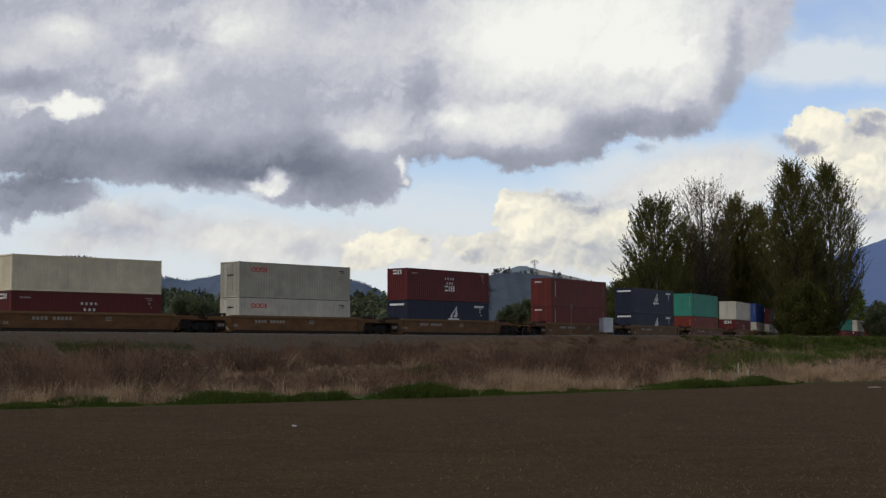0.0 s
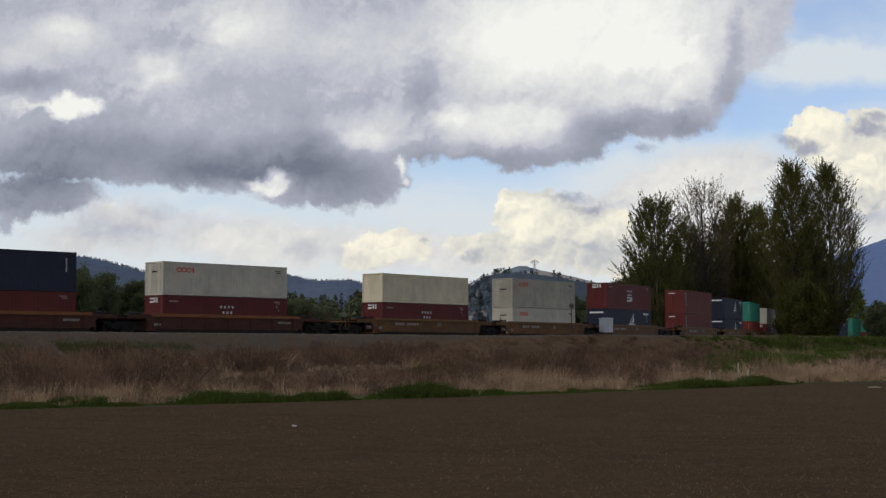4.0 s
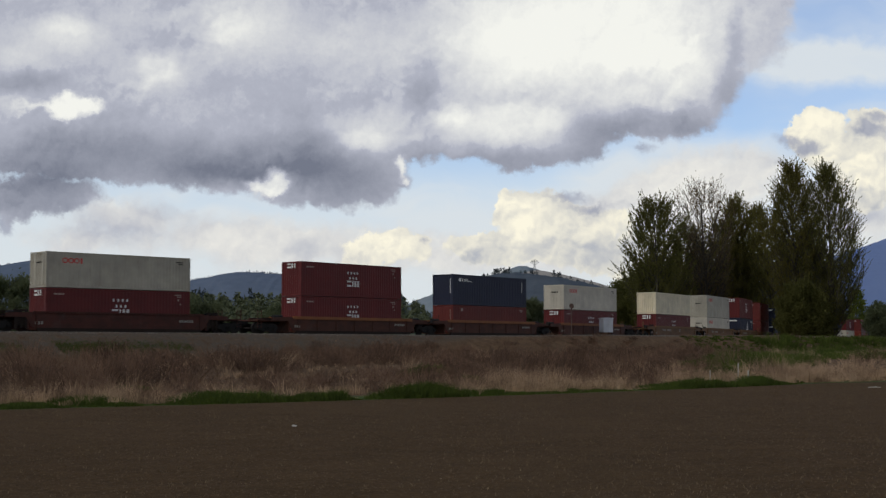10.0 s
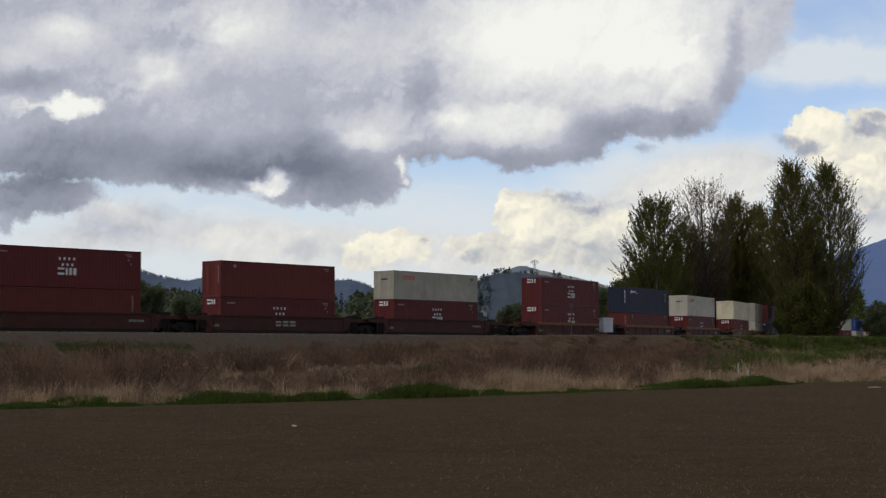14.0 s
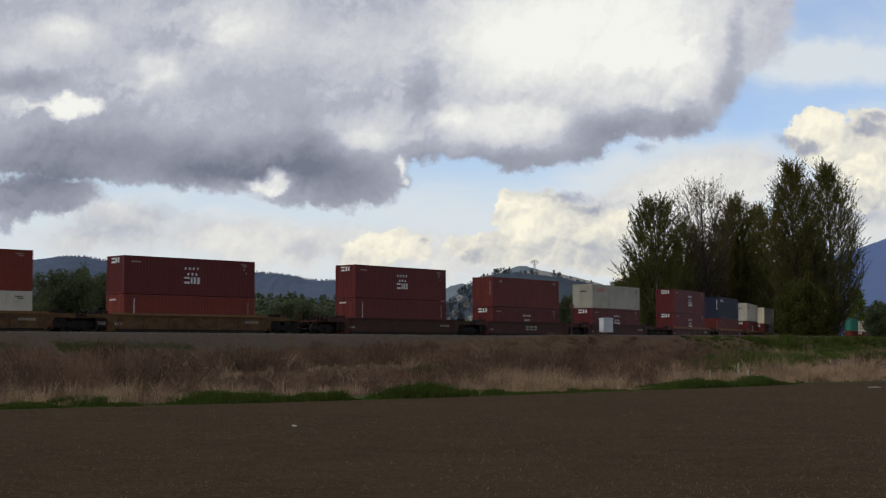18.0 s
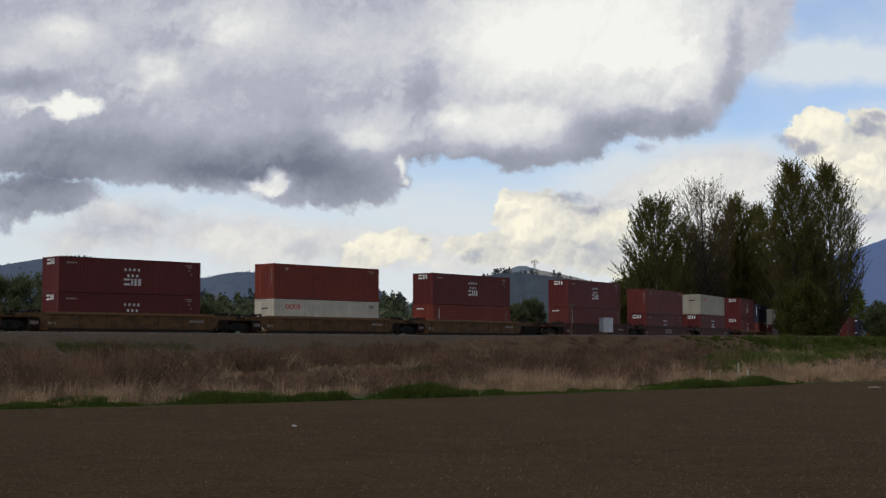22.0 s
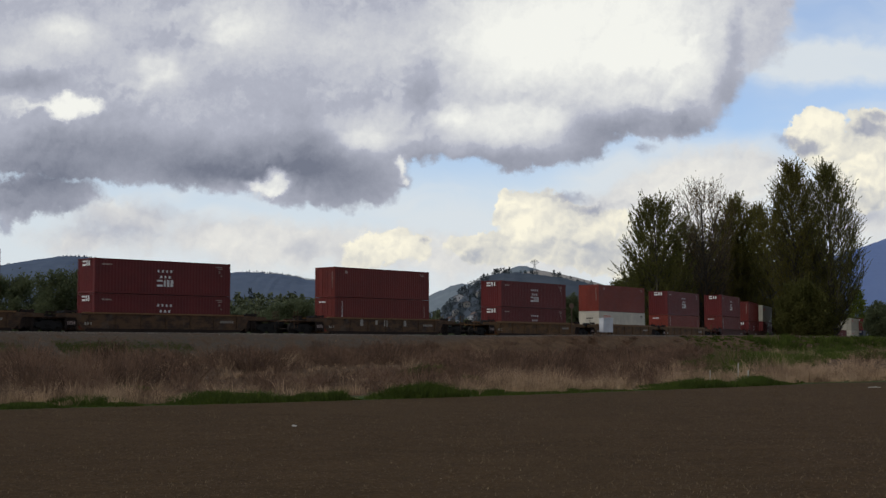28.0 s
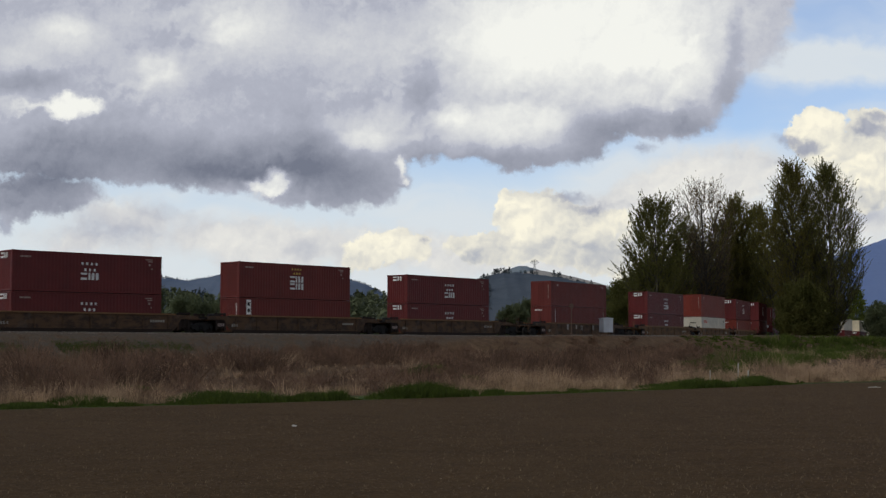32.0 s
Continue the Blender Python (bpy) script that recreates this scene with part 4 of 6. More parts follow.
    for x in (-6.1, -3.0, 0.0, 3.0, 6.1):
        bm = bmesh.new()
        box(bm, -0.2, 0.2, -1.39, 1.39, 0.16, 0.32)
        if beam is None:
            beam = part("floor_beam", bm, mat, car, at=pose(x, 0, 0))
        else:
            bm.free()
            same("floor_beam", beam, car, pose(x, 0, 0))
    return car


CAR_LOOKS = {"tan": "rusty yellow-tan steel well car carrying stacked containers", "red": "red-brown steel well car with orange top flange",
             "dark": "dark red-brown steel well car, smooth sided", "ochre": "rust-stained ochre steel well car with ribbed sides",
             "dusty": "dusty brown weathered steel well car"}


def car_marks(car, paint, i):
    y = -SIDE_Y - 0.036
    if paint == "tan":
        mark("reporting_mark", car, M_DIM, tuple((0.32 * k, 0.32 * k + 0.2, -0.12, 0.12) for k in range(4)) + tuple((1.6 + 0.32 * k, 1.8 + 0.32 * k, -0.12, 0.12) for k in range(5)), pose(-4.6, y, 1.0))
        mark("data_mark", car, M_DIM, ((0, 0.6, 0, 0.05), (0, 0.5, -0.12, -0.07), (0, 0.55, -0.24, -0.19)), pose(1.2, y, 1.1))
    elif paint == "dark" and i == 5:
        mark("wordmark", car, M_DIM, tuple((0.75 * k + a, 0.75 * k + b, c, d) for k in range(3) for a, b, c, d in
             ((0, 0.56, 0.04, 0.22), (0, 0.56, -0.22, -0.06))), pose(-0.6, y, 0.85))
    else:
        mark("reporting_mark", car, M_DIM, tuple((0.22 * k, 0.22 * k + 0.14, -0.09, 0.09) for k in range(6)), pose(5.0, y, 0.9))
    if i == 10:
        mark("pale_patch", car, M_DIM, ((0, 0.35, 0, 0.55), (1.9, 2.15, 0.1, 0.5), (3.0, 3.45, -0.05, 0.5), (5.6, 5.9, 0.0, 0.5)), pose(-3.2, y, 0.78))
    if paint not in ("red", "dark"):
        mark("frame_number", car, M_FADED, tuple((0.17 * k, 0.17 * k + 0.10, 0, 0.26) for k in range(4)), pose(-8.38, -1.437, 0.55))
    mark("end_mark", car, M_DIM, ((0, 0.14, -0.1, 0.1), (0.22, 0.36, -0.1, 0.1), (0.44, 0.58, -0.1, 0.1)), pose(-7.0, y, 0.65))


def build_train():
    for i, low, up, paint in STACKS:
        front_end, rear_end = (i - 1) in SET_ENDS, i in SET_ENDS
        key = (paint, front_end, rear_end)
        if key not in CAR_KINDS:
            CAR_KINDS[key] = build_car(paint, front_end, rear_end, paint in ("red", "dusty", "ochre"))
        car = copy_thing(CAR_KINDS[key], Matrix())
        tagged(car, CAR_LOOKS[paint], "railway car", "well cars of the train")
        car_marks(car, paint, i)
        truck(car, -9.75)
        if front_end:
            truck(car, 9.75)
        CARS.append((car, i, 0.0))
        h = load(i, *low, RIDE, None)
        load(i, *up, RIDE + h + 0.026, LOOKS[low[0]])
    for proto in list(KINDS.values()) + list(CAR_KINDS.values()):
        for o in [*proto.children_recursive, proto]:
            bpy.data.objects.remove(o)


build_train()


def motions():
    """The whole train rolls away along the bend; its wheels turn."""
    for thing, i, z in CARS:
        walk(thing, [(float(t), stand(i, t, z)) for t in range(33)])
    for wheel, dx in WHEELS:
        rows = []
        for k in range(481):
            t = k / 15
            rows.append((t, Matrix.LocRotScale((dx, 0, 0.457), Euler((0, travelled(t) / 0.457, 0)), None)))
        walk(wheel, rows)

# ---------------------------------------------------------------- beside the track


def on_ground(x, y):
    return float(ground_z(np.array([x]), np.array([y]))[0])


def build_cabinet():
    """Signal equipment case on legs, beside the rails."""
    x, y, h = track_at(26.65, -3.2)
    z = on_ground(x, y)
    root = new("signal_cabinet")
    root.matrix_basis = Matrix.Translation((x, y, z)) @ Matrix.Rotation(h - radians(28), 4, "Z")
    bm = bmesh.new()
    bevel_box(bm, -0.62, 0.62, -0.42, 0.42, 0.28, 1.75, 0.02)
    part("body", bm, M_CABINET, root)
    bm = bmesh.new()
    prism(bm, [(-0.70, 1.75), (0.70, 1.75), (0.70, 1.80), (0.0, 1.88), (-0.70, 1.80)], -0.5, 0.5)
    part("roof", bm, M_CABINET, root)
    for s2 in (-1, 1):
        bm = bmesh.new()
        bevel_box(bm, min(s2 * 0.02, s2 * 0.58), max(s2 * 0.02, s2 * 0.58), -0.45, -0.42, 0.36, 1.68, 0.01)
        d = part("door", bm, M_CABINET, root)
        bm = bmesh.new()
        tube(bm, (s2 * 0.09, -0.47, 1.1), (s2 * 0.09, -0.47, 1.3), 0.016, sides=6)
        part("handle", bm, M_GALV, d)
    for a in (-0.5, 0.5):
        for b in (-0.32, 0.32):
            bm = bmesh.new()
            box(bm, a - 0.05, a + 0.05, b - 0.05, b + 0.05, -0.1, 0.28)
            part("leg", bm, M_BLACK, root)
    tagged(root, "white metal signal equipment cabinet on legs beside the rails", "signal cabinet")


def build_sign():
    x, y, h = track_at(18.85, -3.4)
    root = new("trackside_sign")
    root.matrix_basis = Matrix.Translation((x, y, on_ground(x, y))) @ Matrix.Rotation(h - radians(40), 4, "Z")
    bm = bmesh.new()
    tube(bm, (0, 0, -0.2), (0, 0, 3.0), 0.05, sides=8)
    part("post", bm, M_SIGN, root)
    bm = bmesh.new()
    tube(bm, (0, -0.07, 3.0), (0, -0.05, 3.0), 0.26, sides=16)
    part("plate", bm, M_SIGN, root, "rusty round plate")
    tagged(root, "slim rusty trackside sign post with a round plate", "railway sign")


def build_posts():
    for x, y, h, w in ((13.35, 69.6, 0.58, 0.045), (14.88, 70.2, 0.95, 0.045), (15.3, 69.8, 0.58, 0.06)):
        root = new("marker_post")
        root.matrix_basis = pose(x, y, on_ground(x, y), 2, 0, 20)
        bm = bmesh.new()
        bevel_box(bm, -w / 2, w / 2, -w / 2, w / 2, -0.2, h, 0.008)
        part("stake", bm, M_POST, root)
        bm = bmesh.new()
        bevel_box(bm, -w * 0.62, w * 0.62, -w * 0.62, w * 0.62, h, h + 0.05, 0.01)
        part("cap", bm, M_POST, root)
        tagged(root, "pale weathered marker post in grass at the field edge", "post", "posts at the field edge")


def build_stick():
    root = new("pale_stick")
    root.matrix_basis = pose(18.7, 60.3, 0.0, 0, 0, 8)
    bm = bmesh.new()
    tube(bm, (-0.30, 0, 0.035), (0.05, 0.02, 0.045), 0.025, 0.022, 6)
    tube(bm, (0.05, 0.02, 0.045), (0.27, 0.0, 0.03), 0.022, 0.012, 6)
    part("stem", bm, M_POST, root)
    bm = bmesh.new()
    tube(bm, (0.02, 0.02, 0.045), (0.12, 0.12, 0.09), 0.012, 0.006, 5)
    part("twig", bm, M_POST, root)
    tagged(root, "pale dry stick lying on the tilled soil", "stick")
    root = new("pale_stone")
    root.matrix_basis = pose(-3.32, 31.0, 0.0, 0, 0, 30)
    bm = bmesh.new()
    bmesh.ops.create_icosphere(bm, subdivisions=2, radius=0.055)
    for v in bm.verts:
        k = 1 + 0.3 * noise.noise(v.co * 14)
        v.co = Vector((v.co.x * 1.1 * k, v.co.y * 0.8 * k, (v.co.z * 0.5 + 0.02) * k))
    part("stone", bm, M_PALE, root)
    tagged(root, "small pale stone on the tilled soil", "stone")


build_cabinet()
build_stick()
build_sign()
build_posts()

# ---------------------------------------------------------------- grass, brambles, clods
M_DRY = blade_material("dry_grass", (0.110, 0.070, 0.040), (0.66, 0.455, 0.275), 0.8, 0.4, 0.45, 0.9, True)
M_GREEN = blade_material("green_grass", (0.034, 0.052, 0.009), (0.092, 0.122, 0.022))
M_BRUSH = blade_material("bramble_stems", (0.042, 0.024, 0.016), (0.250, 0.155, 0.098), 0.8, 0.3, 0.30, 0.40, True)
M_SCRUB = blade_material("dead_stems", (0.085, 0.054, 0.034), (0.310, 0.215, 0.135), 0.8, 0.4, 0.35)
M_WEED = blade_material("weed_leaves", (0.038, 0.056, 0.010), (0.110, 0.140, 0.027), 0.8, 0.35, 0.4, 0.35, True)
M_CLOD = blade_material("soil_clods", (0.054, 0.035, 0.0175), (0.122, 0.084, 0.047))
M_STUB = blade_material("dead_stubble", (0.058, 0.041, 0.021), (0.25, 0.19, 0.118), 0.9, 0.3, 0.8)
M_STONE = blade_material("ballast_stone", (0.055, 0.047, 0.038), (0.24, 0.215, 0.18), 0.9, 0.0, 0.8)
M_CHIP = blade_material("straw_chips", (0.12, 0.085, 0.05), (0.36, 0.29, 0.20))


def arcs(name, mat, foot, mid, tip, widths, rng, label, category):
    """Thin tapering blades or canes, each of two faces, bent at mid."""
    n = len(foot)
    a = rng.uniform(0, 2 * np.pi, n)
    side = np.stack([np.cos(a), np.sin(a), np.zeros(n)], 1) * widths[:, None] * 0.5
    v = np.empty((n, 5, 3))
    v[:, 0], v[:, 1] = foot - side, foot + side
    v[:, 2], v[:, 3] = mid - side * 0.75, mid + side * 0.75
    v[:, 4] = tip
    idx = np.arange(n)[:, None] * 5
    quads = (idx + np.array([[0, 1, 3, 2]])).tolist()
    tris = (idx + np.array([[2, 3, 4]])).tolist()
    ob = sheet(name, v.reshape(-1, 3), quads + tris, mat)
    return tagged(ob, label, category, kind="stuff")


def level(rng, n):
    """Random level directions."""
    a = rng.uniform(0, 2 * np.pi, n)
    return np.stack([np.cos(a), np.sin(a), np.zeros(n)], 1)


UP = np.array([[0.0, 0.0, 1.0]])


def tufts(rng, x, y, z, heights, radius, each, lean):
    """Foot, mid and tip of the blades of many tufts that spread from their feet."""
    k = np.repeat(np.arange(len(x)), each)
    n = len(k)
    d = level(rng, n)
    r = np.sqrt(rng.uniform(0, 1, n))[:, None] * radius[k][:, None]
    foot = np.stack([x[k], y[k], z[k] - 0.04], 1) + d * r
    h = (heights[k] * rng.uniform(0.45, 1.0, n) ** 0.8)[:, None]
    out = (d * 0.8 + level(rng, n) * 0.5) * h * lean * rng.uniform(0.1, 1.0, n)[:, None]
    return foot, foot + UP * h * 0.62 + out * 0.35, foot + UP * h * 0.97 + out


def mounds(rng, x, y, z, heights, radius, canes, twigs):
    """Bramble bushes: arching canes from the middle, and a tangle of twigs over the dome that they make."""
    k = np.repeat(np.arange(len(x)), canes)
    n = len(k)
    d = level(rng, n)
    R, H = radius[k][:, None], heights[k][:, None]
    c = np.stack([x[k], y[k], z[k]], 1)
    foot = c + d * R * rng.uniform(0, 0.5, (n, 1)) - UP * 0.05
    reach = rng.uniform(0.2, 1.05, (n, 1))
    mid = foot + d * R * reach * 0.6 + level(rng, n) * R * 0.15 + UP * H * rng.uniform(0.45, 1.05, (n, 1)) * (1.1 - 0.5 * reach)
    tip = foot + d * R * reach * 1.25 + level(rng, n) * R * 0.35 + UP * H * rng.uniform(0.1, 1.1, (n, 1)) * (1.15 - 0.8 * reach)
    k = np.repeat(np.arange(len(x)), twigs)
    m = len(k)
    R, H = radius[k][:, None], heights[k][:, None]
    up = rng.uniform(0.0, 1.0, (m, 1))
    f2 = np.stack([x[k], y[k], z[k]], 1) + level(rng, m) * R * np.sqrt(1 - up * up * 0.9) * rng.uniform(0.6, 1.05, (m, 1)) + UP * H * up * rng.uniform(0.6, 1.0, (m, 1))
    go = rng.normal(0, 1, (m, 3)) * np.array([[1.2, 1.2, 0.8]]) + UP * 0.2
    go *= rng.uniform(0.10, 0.26, (m, 1))
    return np.concatenate([foot, f2]), np.concatenate([mid, f2 + go * 0.55 + UP * 0.03]), np.concatenate([tip, f2 + go])


def scatter(rng, n, e0, e1, x0=-36, x1=46, dt_min=5.0):
    """Random spots between two distances beyond the field's edge."""
    x = rng.uniform(x0, x1, n)
    e = e0 + (e1 - e0) * rng.uniform(0, 1, n)
    y = np.array([edge_y(v) for v in x]) + e / 0.8
    keep = (np.abs(x) < y * 0.36 + 3) & (from_track(x, y) > dt_min)
    return x[keep], y[keep], e[keep]


def patch(x, y, f, off=0.0):
    return np.array([noise.noise((a * f + off, b * f, off)) for a, b in zip(x, y)])


def build_undergrowth():
    rng = np.random.default_rng(11)
    # green strip along the field: its height by the bearing
    x, y, e = scatter(rng, 9000, 0.0, 2.2)
    tall = np.interp(x / y, [-0.36, -0.2, -0.1, -0.08, 0.02, 0.045, 0.15, 0.168, 0.18, 0.245, 0.262], [0.22, 0.26, 0.34, 0.46, 0.40, 0.13, 0.17, 0.22, 0.38, 0.34, 0.0])
    p = patch(x, y, 0.45, 3.0) + 0.6 * patch(x, y, 1.1, 9.0)
    h = tall * np.clip(0.85 + 1.3 * p, 0.3, 1.8) * np.clip(0.55 + e, 0.55, 1.0)
    keep = (h > 0.05) & (e < 1.0 + 1.6 * (p + 0.3))
    x, y, h = x[keep], y[keep], h[keep]
    f = tufts(rng, x, y, ground_z(x, y), h, 0.05 + 0.30 * h, 26, 0.7)
    arcs("green_grass", M_GREEN, *f, rng.uniform(0.014, 0.034, len(f[0])), rng, "fresh green grass along the tilled field edge", "grass")
    # dry grass: ragged tussocks behind it, scattered ones farther up
    x, y, e = scatter(rng, 9000, 0.9, 46.0, -46, 60, 6.0)
    fx, fy, fe = scatter(rng, 5200, 0.9, 9.0, -34, 40, 6.0)
    x, y, e = np.concatenate([x, fx]), np.concatenate([y, fy]), np.concatenate([e, fe])
    p = 0.7 * patch(x, y, 0.13, 21.0) + 0.7 * patch(x, y, 0.4, 4.0) + 0.7 * patch(x, y, 1.0, 14.0)
    b = x / y
    wide = np.interp(b, [-0.33, -0.2, -0.12, -0.06, 0.0, 0.05, 0.09, 0.15, 0.2, 0.225, 0.4], [2.0, 2.4, 4.0, 2.8, 2.2, 5.0, 5.0, 4.2, 4.5, 12.0, 13.0])
    keep = (e < wide * np.clip(1.0 + 1.7 * p, 0.3, np.where(b > 0.2, 1.4, 2.4))) | (rng.uniform(0, 1, len(x)) < np.clip(0.14 + 0.9 * (p - 0.1), 0.02, 0.5))
    x, y, e, p, b = x[keep], y[keep], e[keep], p[keep], b[keep]
    h = (0.20 + 0.46 * rng.uniform(0, 1, len(x)) ** 1.8) * np.clip(0.8 + 1.6 * p, 0.28, 2.0) * np.clip(0.7 + e / 9, 0.7, 1.15) * np.interp(b, [-0.2, 0.0, 0.22, 0.24], [0.85, 1.0, 1.0, 1.35])
    f = tufts(rng, x, y, ground_z(x, y), h, 0.05 + 0.16 * h, 32, 1.15)
    arcs("dry_grass", M_DRY, *f, rng.uniform(0.008, 0.019, len(f[0])), rng, "tall dry straw-coloured grass behind the field edge", "grass")
    # leafless brambles up the bank
    x, y, e = scatter(rng, 1500, 2.4, 58.0, -48, 50, 4.6)
    fx, fy, fe = scatter(rng, 700, 40.0, 96.0, -12, 82, 3.0)
    x, y, e = np.concatenate([x, fx]), np.concatenate([y, fy]), np.concatenate([e, fe])
    dc, along = from_line(x, y, CREST)
    p = patch(x, y, 0.10, 40.0) + 0.6 * patch(x, y, 0.35, 7.0)
    green_side = ramp(x / y, 0.165, 0.205)
    keep = (dc > 1.6 + 3.4 * (1 - ramp(along, -25, 10))) & (rng.uniform(0, 1, len(x)) < np.clip(0.62 + 0.9 * p, 0.15, 1.0) * (1 - 0.9 * green_side)) & (e > np.interp(x / y, [-0.3, -0.12, -0.03, 0.04, 0.2], [2.4, 3.4, 2.4, 4.6, 4.6]) + 2.5 * p)
    x, y, p, dc = x[keep], y[keep], p[keep], dc[keep]
    grow = np.clip(0.85 + 0.9 * p, 0.45, 1.5) * np.clip(0.32 + dc / 13, 0.32, 1.0)
    h, r = rng.uniform(0.65, 1.5, len(x)) * grow, rng.uniform(0.8, 1.9, len(x)) * np.sqrt(grow)
    f = mounds(rng, x, y, ground_z(x, y), h, r, 90, 260)
    arcs("bramble_thicket", M_BRUSH, *f, rng.uniform(0.008, 0.022, len(f[0])) * (1 + f[0][:, 1] / 300), rng, "leafless brown-purple bramble thicket on the railway bank", "brambles")
    # short scrub between the bushes
    x, y, e = scatter(rng, 15000, 3.6, 62.0, -48, 60, 4.6)
    dc, along = from_line(x, y, CREST)
    keep = (dc > 0.9 + 1.2 * (1 - ramp(along, -25, 10))) & (x / y < 0.2)
    x, y, dc = x[keep], y[keep], dc[keep]
    f = tufts(rng, x, y, ground_z(x, y), rng.uniform(0.12, 0.42, len(x)) * np.clip(dc / 5, 0.25, 1.0), rng.uniform(0.05, 0.2, len(x)), 11, 1.3)
    arcs("low_scrub", M_SCRUB, *f, rng.uniform(0.010, 0.022, len(f[0])), rng, "short dead stems and litter on the bank", "scrub")
    # green weeds: patches in the brambles, the bank to the east, a strip by the gravel
    spots = [(-12.6, 55, 1.3, 0.40, 0.5), (-0.8, 74, 1.5, 0.8, 0.6), (1.2, 68, 1.0, 0.5, 0.6), (24, 106, 6.0, 0.8, 0.6), (20, 100, 4.0, 0.8, 0.6), (18.2, 88, 3.2, 0.6, 0.7), (15.6, 76.5, 2.2, 0.5, 0.6)]
    xs, ys, hs = [], [], []
    for cx, cy, r, hh, thin in spots:
        n = int(260 * r)
        a, q = rng.uniform(0, 2 * np.pi, n), np.sqrt(rng.uniform(0, 1, n)) * r
        along = math.radians(42)
        u, w = q * np.cos(a) * 1.3, q * np.sin(a) * thin
        xs.append(cx + u * math.cos(along) - w * math.sin(along)), ys.append(cy + u * math.sin(along) + w * math.cos(along))
        hs.append(hh * (0.4 + 0.6 * rng.uniform(0, 1, n)) * (1.1 - 0.8 * q / r))
    # the eastern slope, from the foot up to below the crest
    n = 34000
    gx, gy = rng.uniform(10, 82, n), rng.uniform(85, 235, n)
    gd, along = from_line(gx, gy, CREST)
    p = patch(gx, gy, 0.07, 31.0) + 0.6 * patch(gx, gy, 0.25, 12.0)
    keep = (gd > 1.6 + 1.2 * (p + 0.3)) & (gd < 30 + 16 * p) & (gx / gy > 0.186 + 0.04 * p) & (gx < 0.36 * gy + 3) & (past_edge(gx, gy) > 11 + 8 * p)
    xs.append(gx[keep]), ys.append(gy[keep]), hs.append(rng.uniform(0.4, 1.0, int(keep.sum())) * np.clip(0.8 + 1.1 * p[keep], 0.3, 1.6))
    x, y, h = np.concatenate(xs), np.concatenate(ys), np.concatenate(hs)
    keep = (from_line(x, y, CREST)[0] > 1.5) & (past_edge(x, y) > 1.5)
    x, y, h = x[keep], y[keep], h[keep]
    gx, gy = [], []
    for s0, s1, off, n in ((-48.6, -46.2, 4.3, 420), (-43.9, -38.6, 4.2, 2300), (-38.6, -33.5, 4.0, 900)):
        at = np.array([track_at(s, -3.6 - off + 0.5 * rng.normal()) for s in rng.uniform(s0, s1, n)])
        gx.append(at[:, 0]), gy.append(at[:, 1])
    gx, gy = np.concatenate(gx), np.concatenate(gy)
    f = tufts(rng, gx, gy, ground_z(gx, gy), rng.uniform(0.03, 0.11, len(gx)), rng.uniform(0.05, 0.15, len(gx)), 18, 0.9)
    arcs("gravel_grass", M_GREEN, *f, rng.uniform(0.010, 0.022, len(f[0])), rng, "thin green grass on the gravel shoulder", "grass")
    f = tufts(rng, x, y, ground_z(x, y), h, 0.10 + 0.45 * h, 22, 0.9)
    arcs("green_weeds", M_WEED, *f, rng.uniform(0.035, 0.09, len(f[0])), rng, "patches of green weeds among the brambles", "weeds")


def lumps(name, mat, n, size, rng, label, category, flat=0.6, far=46):
    """Loose angular bits lying on the soil."""
    x = rng.uniform(-22, 27, n * 3)
    y = 11 + (far - 11) * rng.uniform(0, 1, n * 3) ** 1.1
    keep = (np.abs(x) < y * 0.36 + 1) & (past_edge(x, y) < -0.2)
    x, y = x[keep][:n], y[keep][:n]
    n = len(x)
    s = size * (0.5 + rng.uniform(0, 1, n) ** 3 * 1.8)
    base = np.array([(1, 0, 0), (-0.5, 0.87, 0), (-0.5, -0.87, 0), (0.25, 0.3, 1), (-0.3, 0.0, 0.8)])
    a = rng.uniform(0, 2 * np.pi, n)
    v = np.repeat(base[None], n, 0) + rng.uniform(-0.25, 0.25, (n, 5, 3))
    v[..., 2] *= flat
    c, q = np.cos(a)[:, None], np.sin(a)[:, None]
    vx, vy = v[..., 0] * c - v[..., 1] * q, v[..., 0] * q + v[..., 1] * c
    v = np.stack([vx, vy, v[..., 2]], 2) * s[:, None, None]
    v += np.stack([x, y, -0.2 * s], 1)[:, None]
    f = np.array([(0, 1, 3), (1, 4, 3), (1, 2, 4), (2, 0, 3), (2, 3, 4)])
    faces = (np.arange(n)[:, None, None] * 5 + f[None]).reshape(-1, 3).tolist()
    tagged(sheet(name, v.reshape(-1, 3), faces, mat), label, category, kind="stuff")


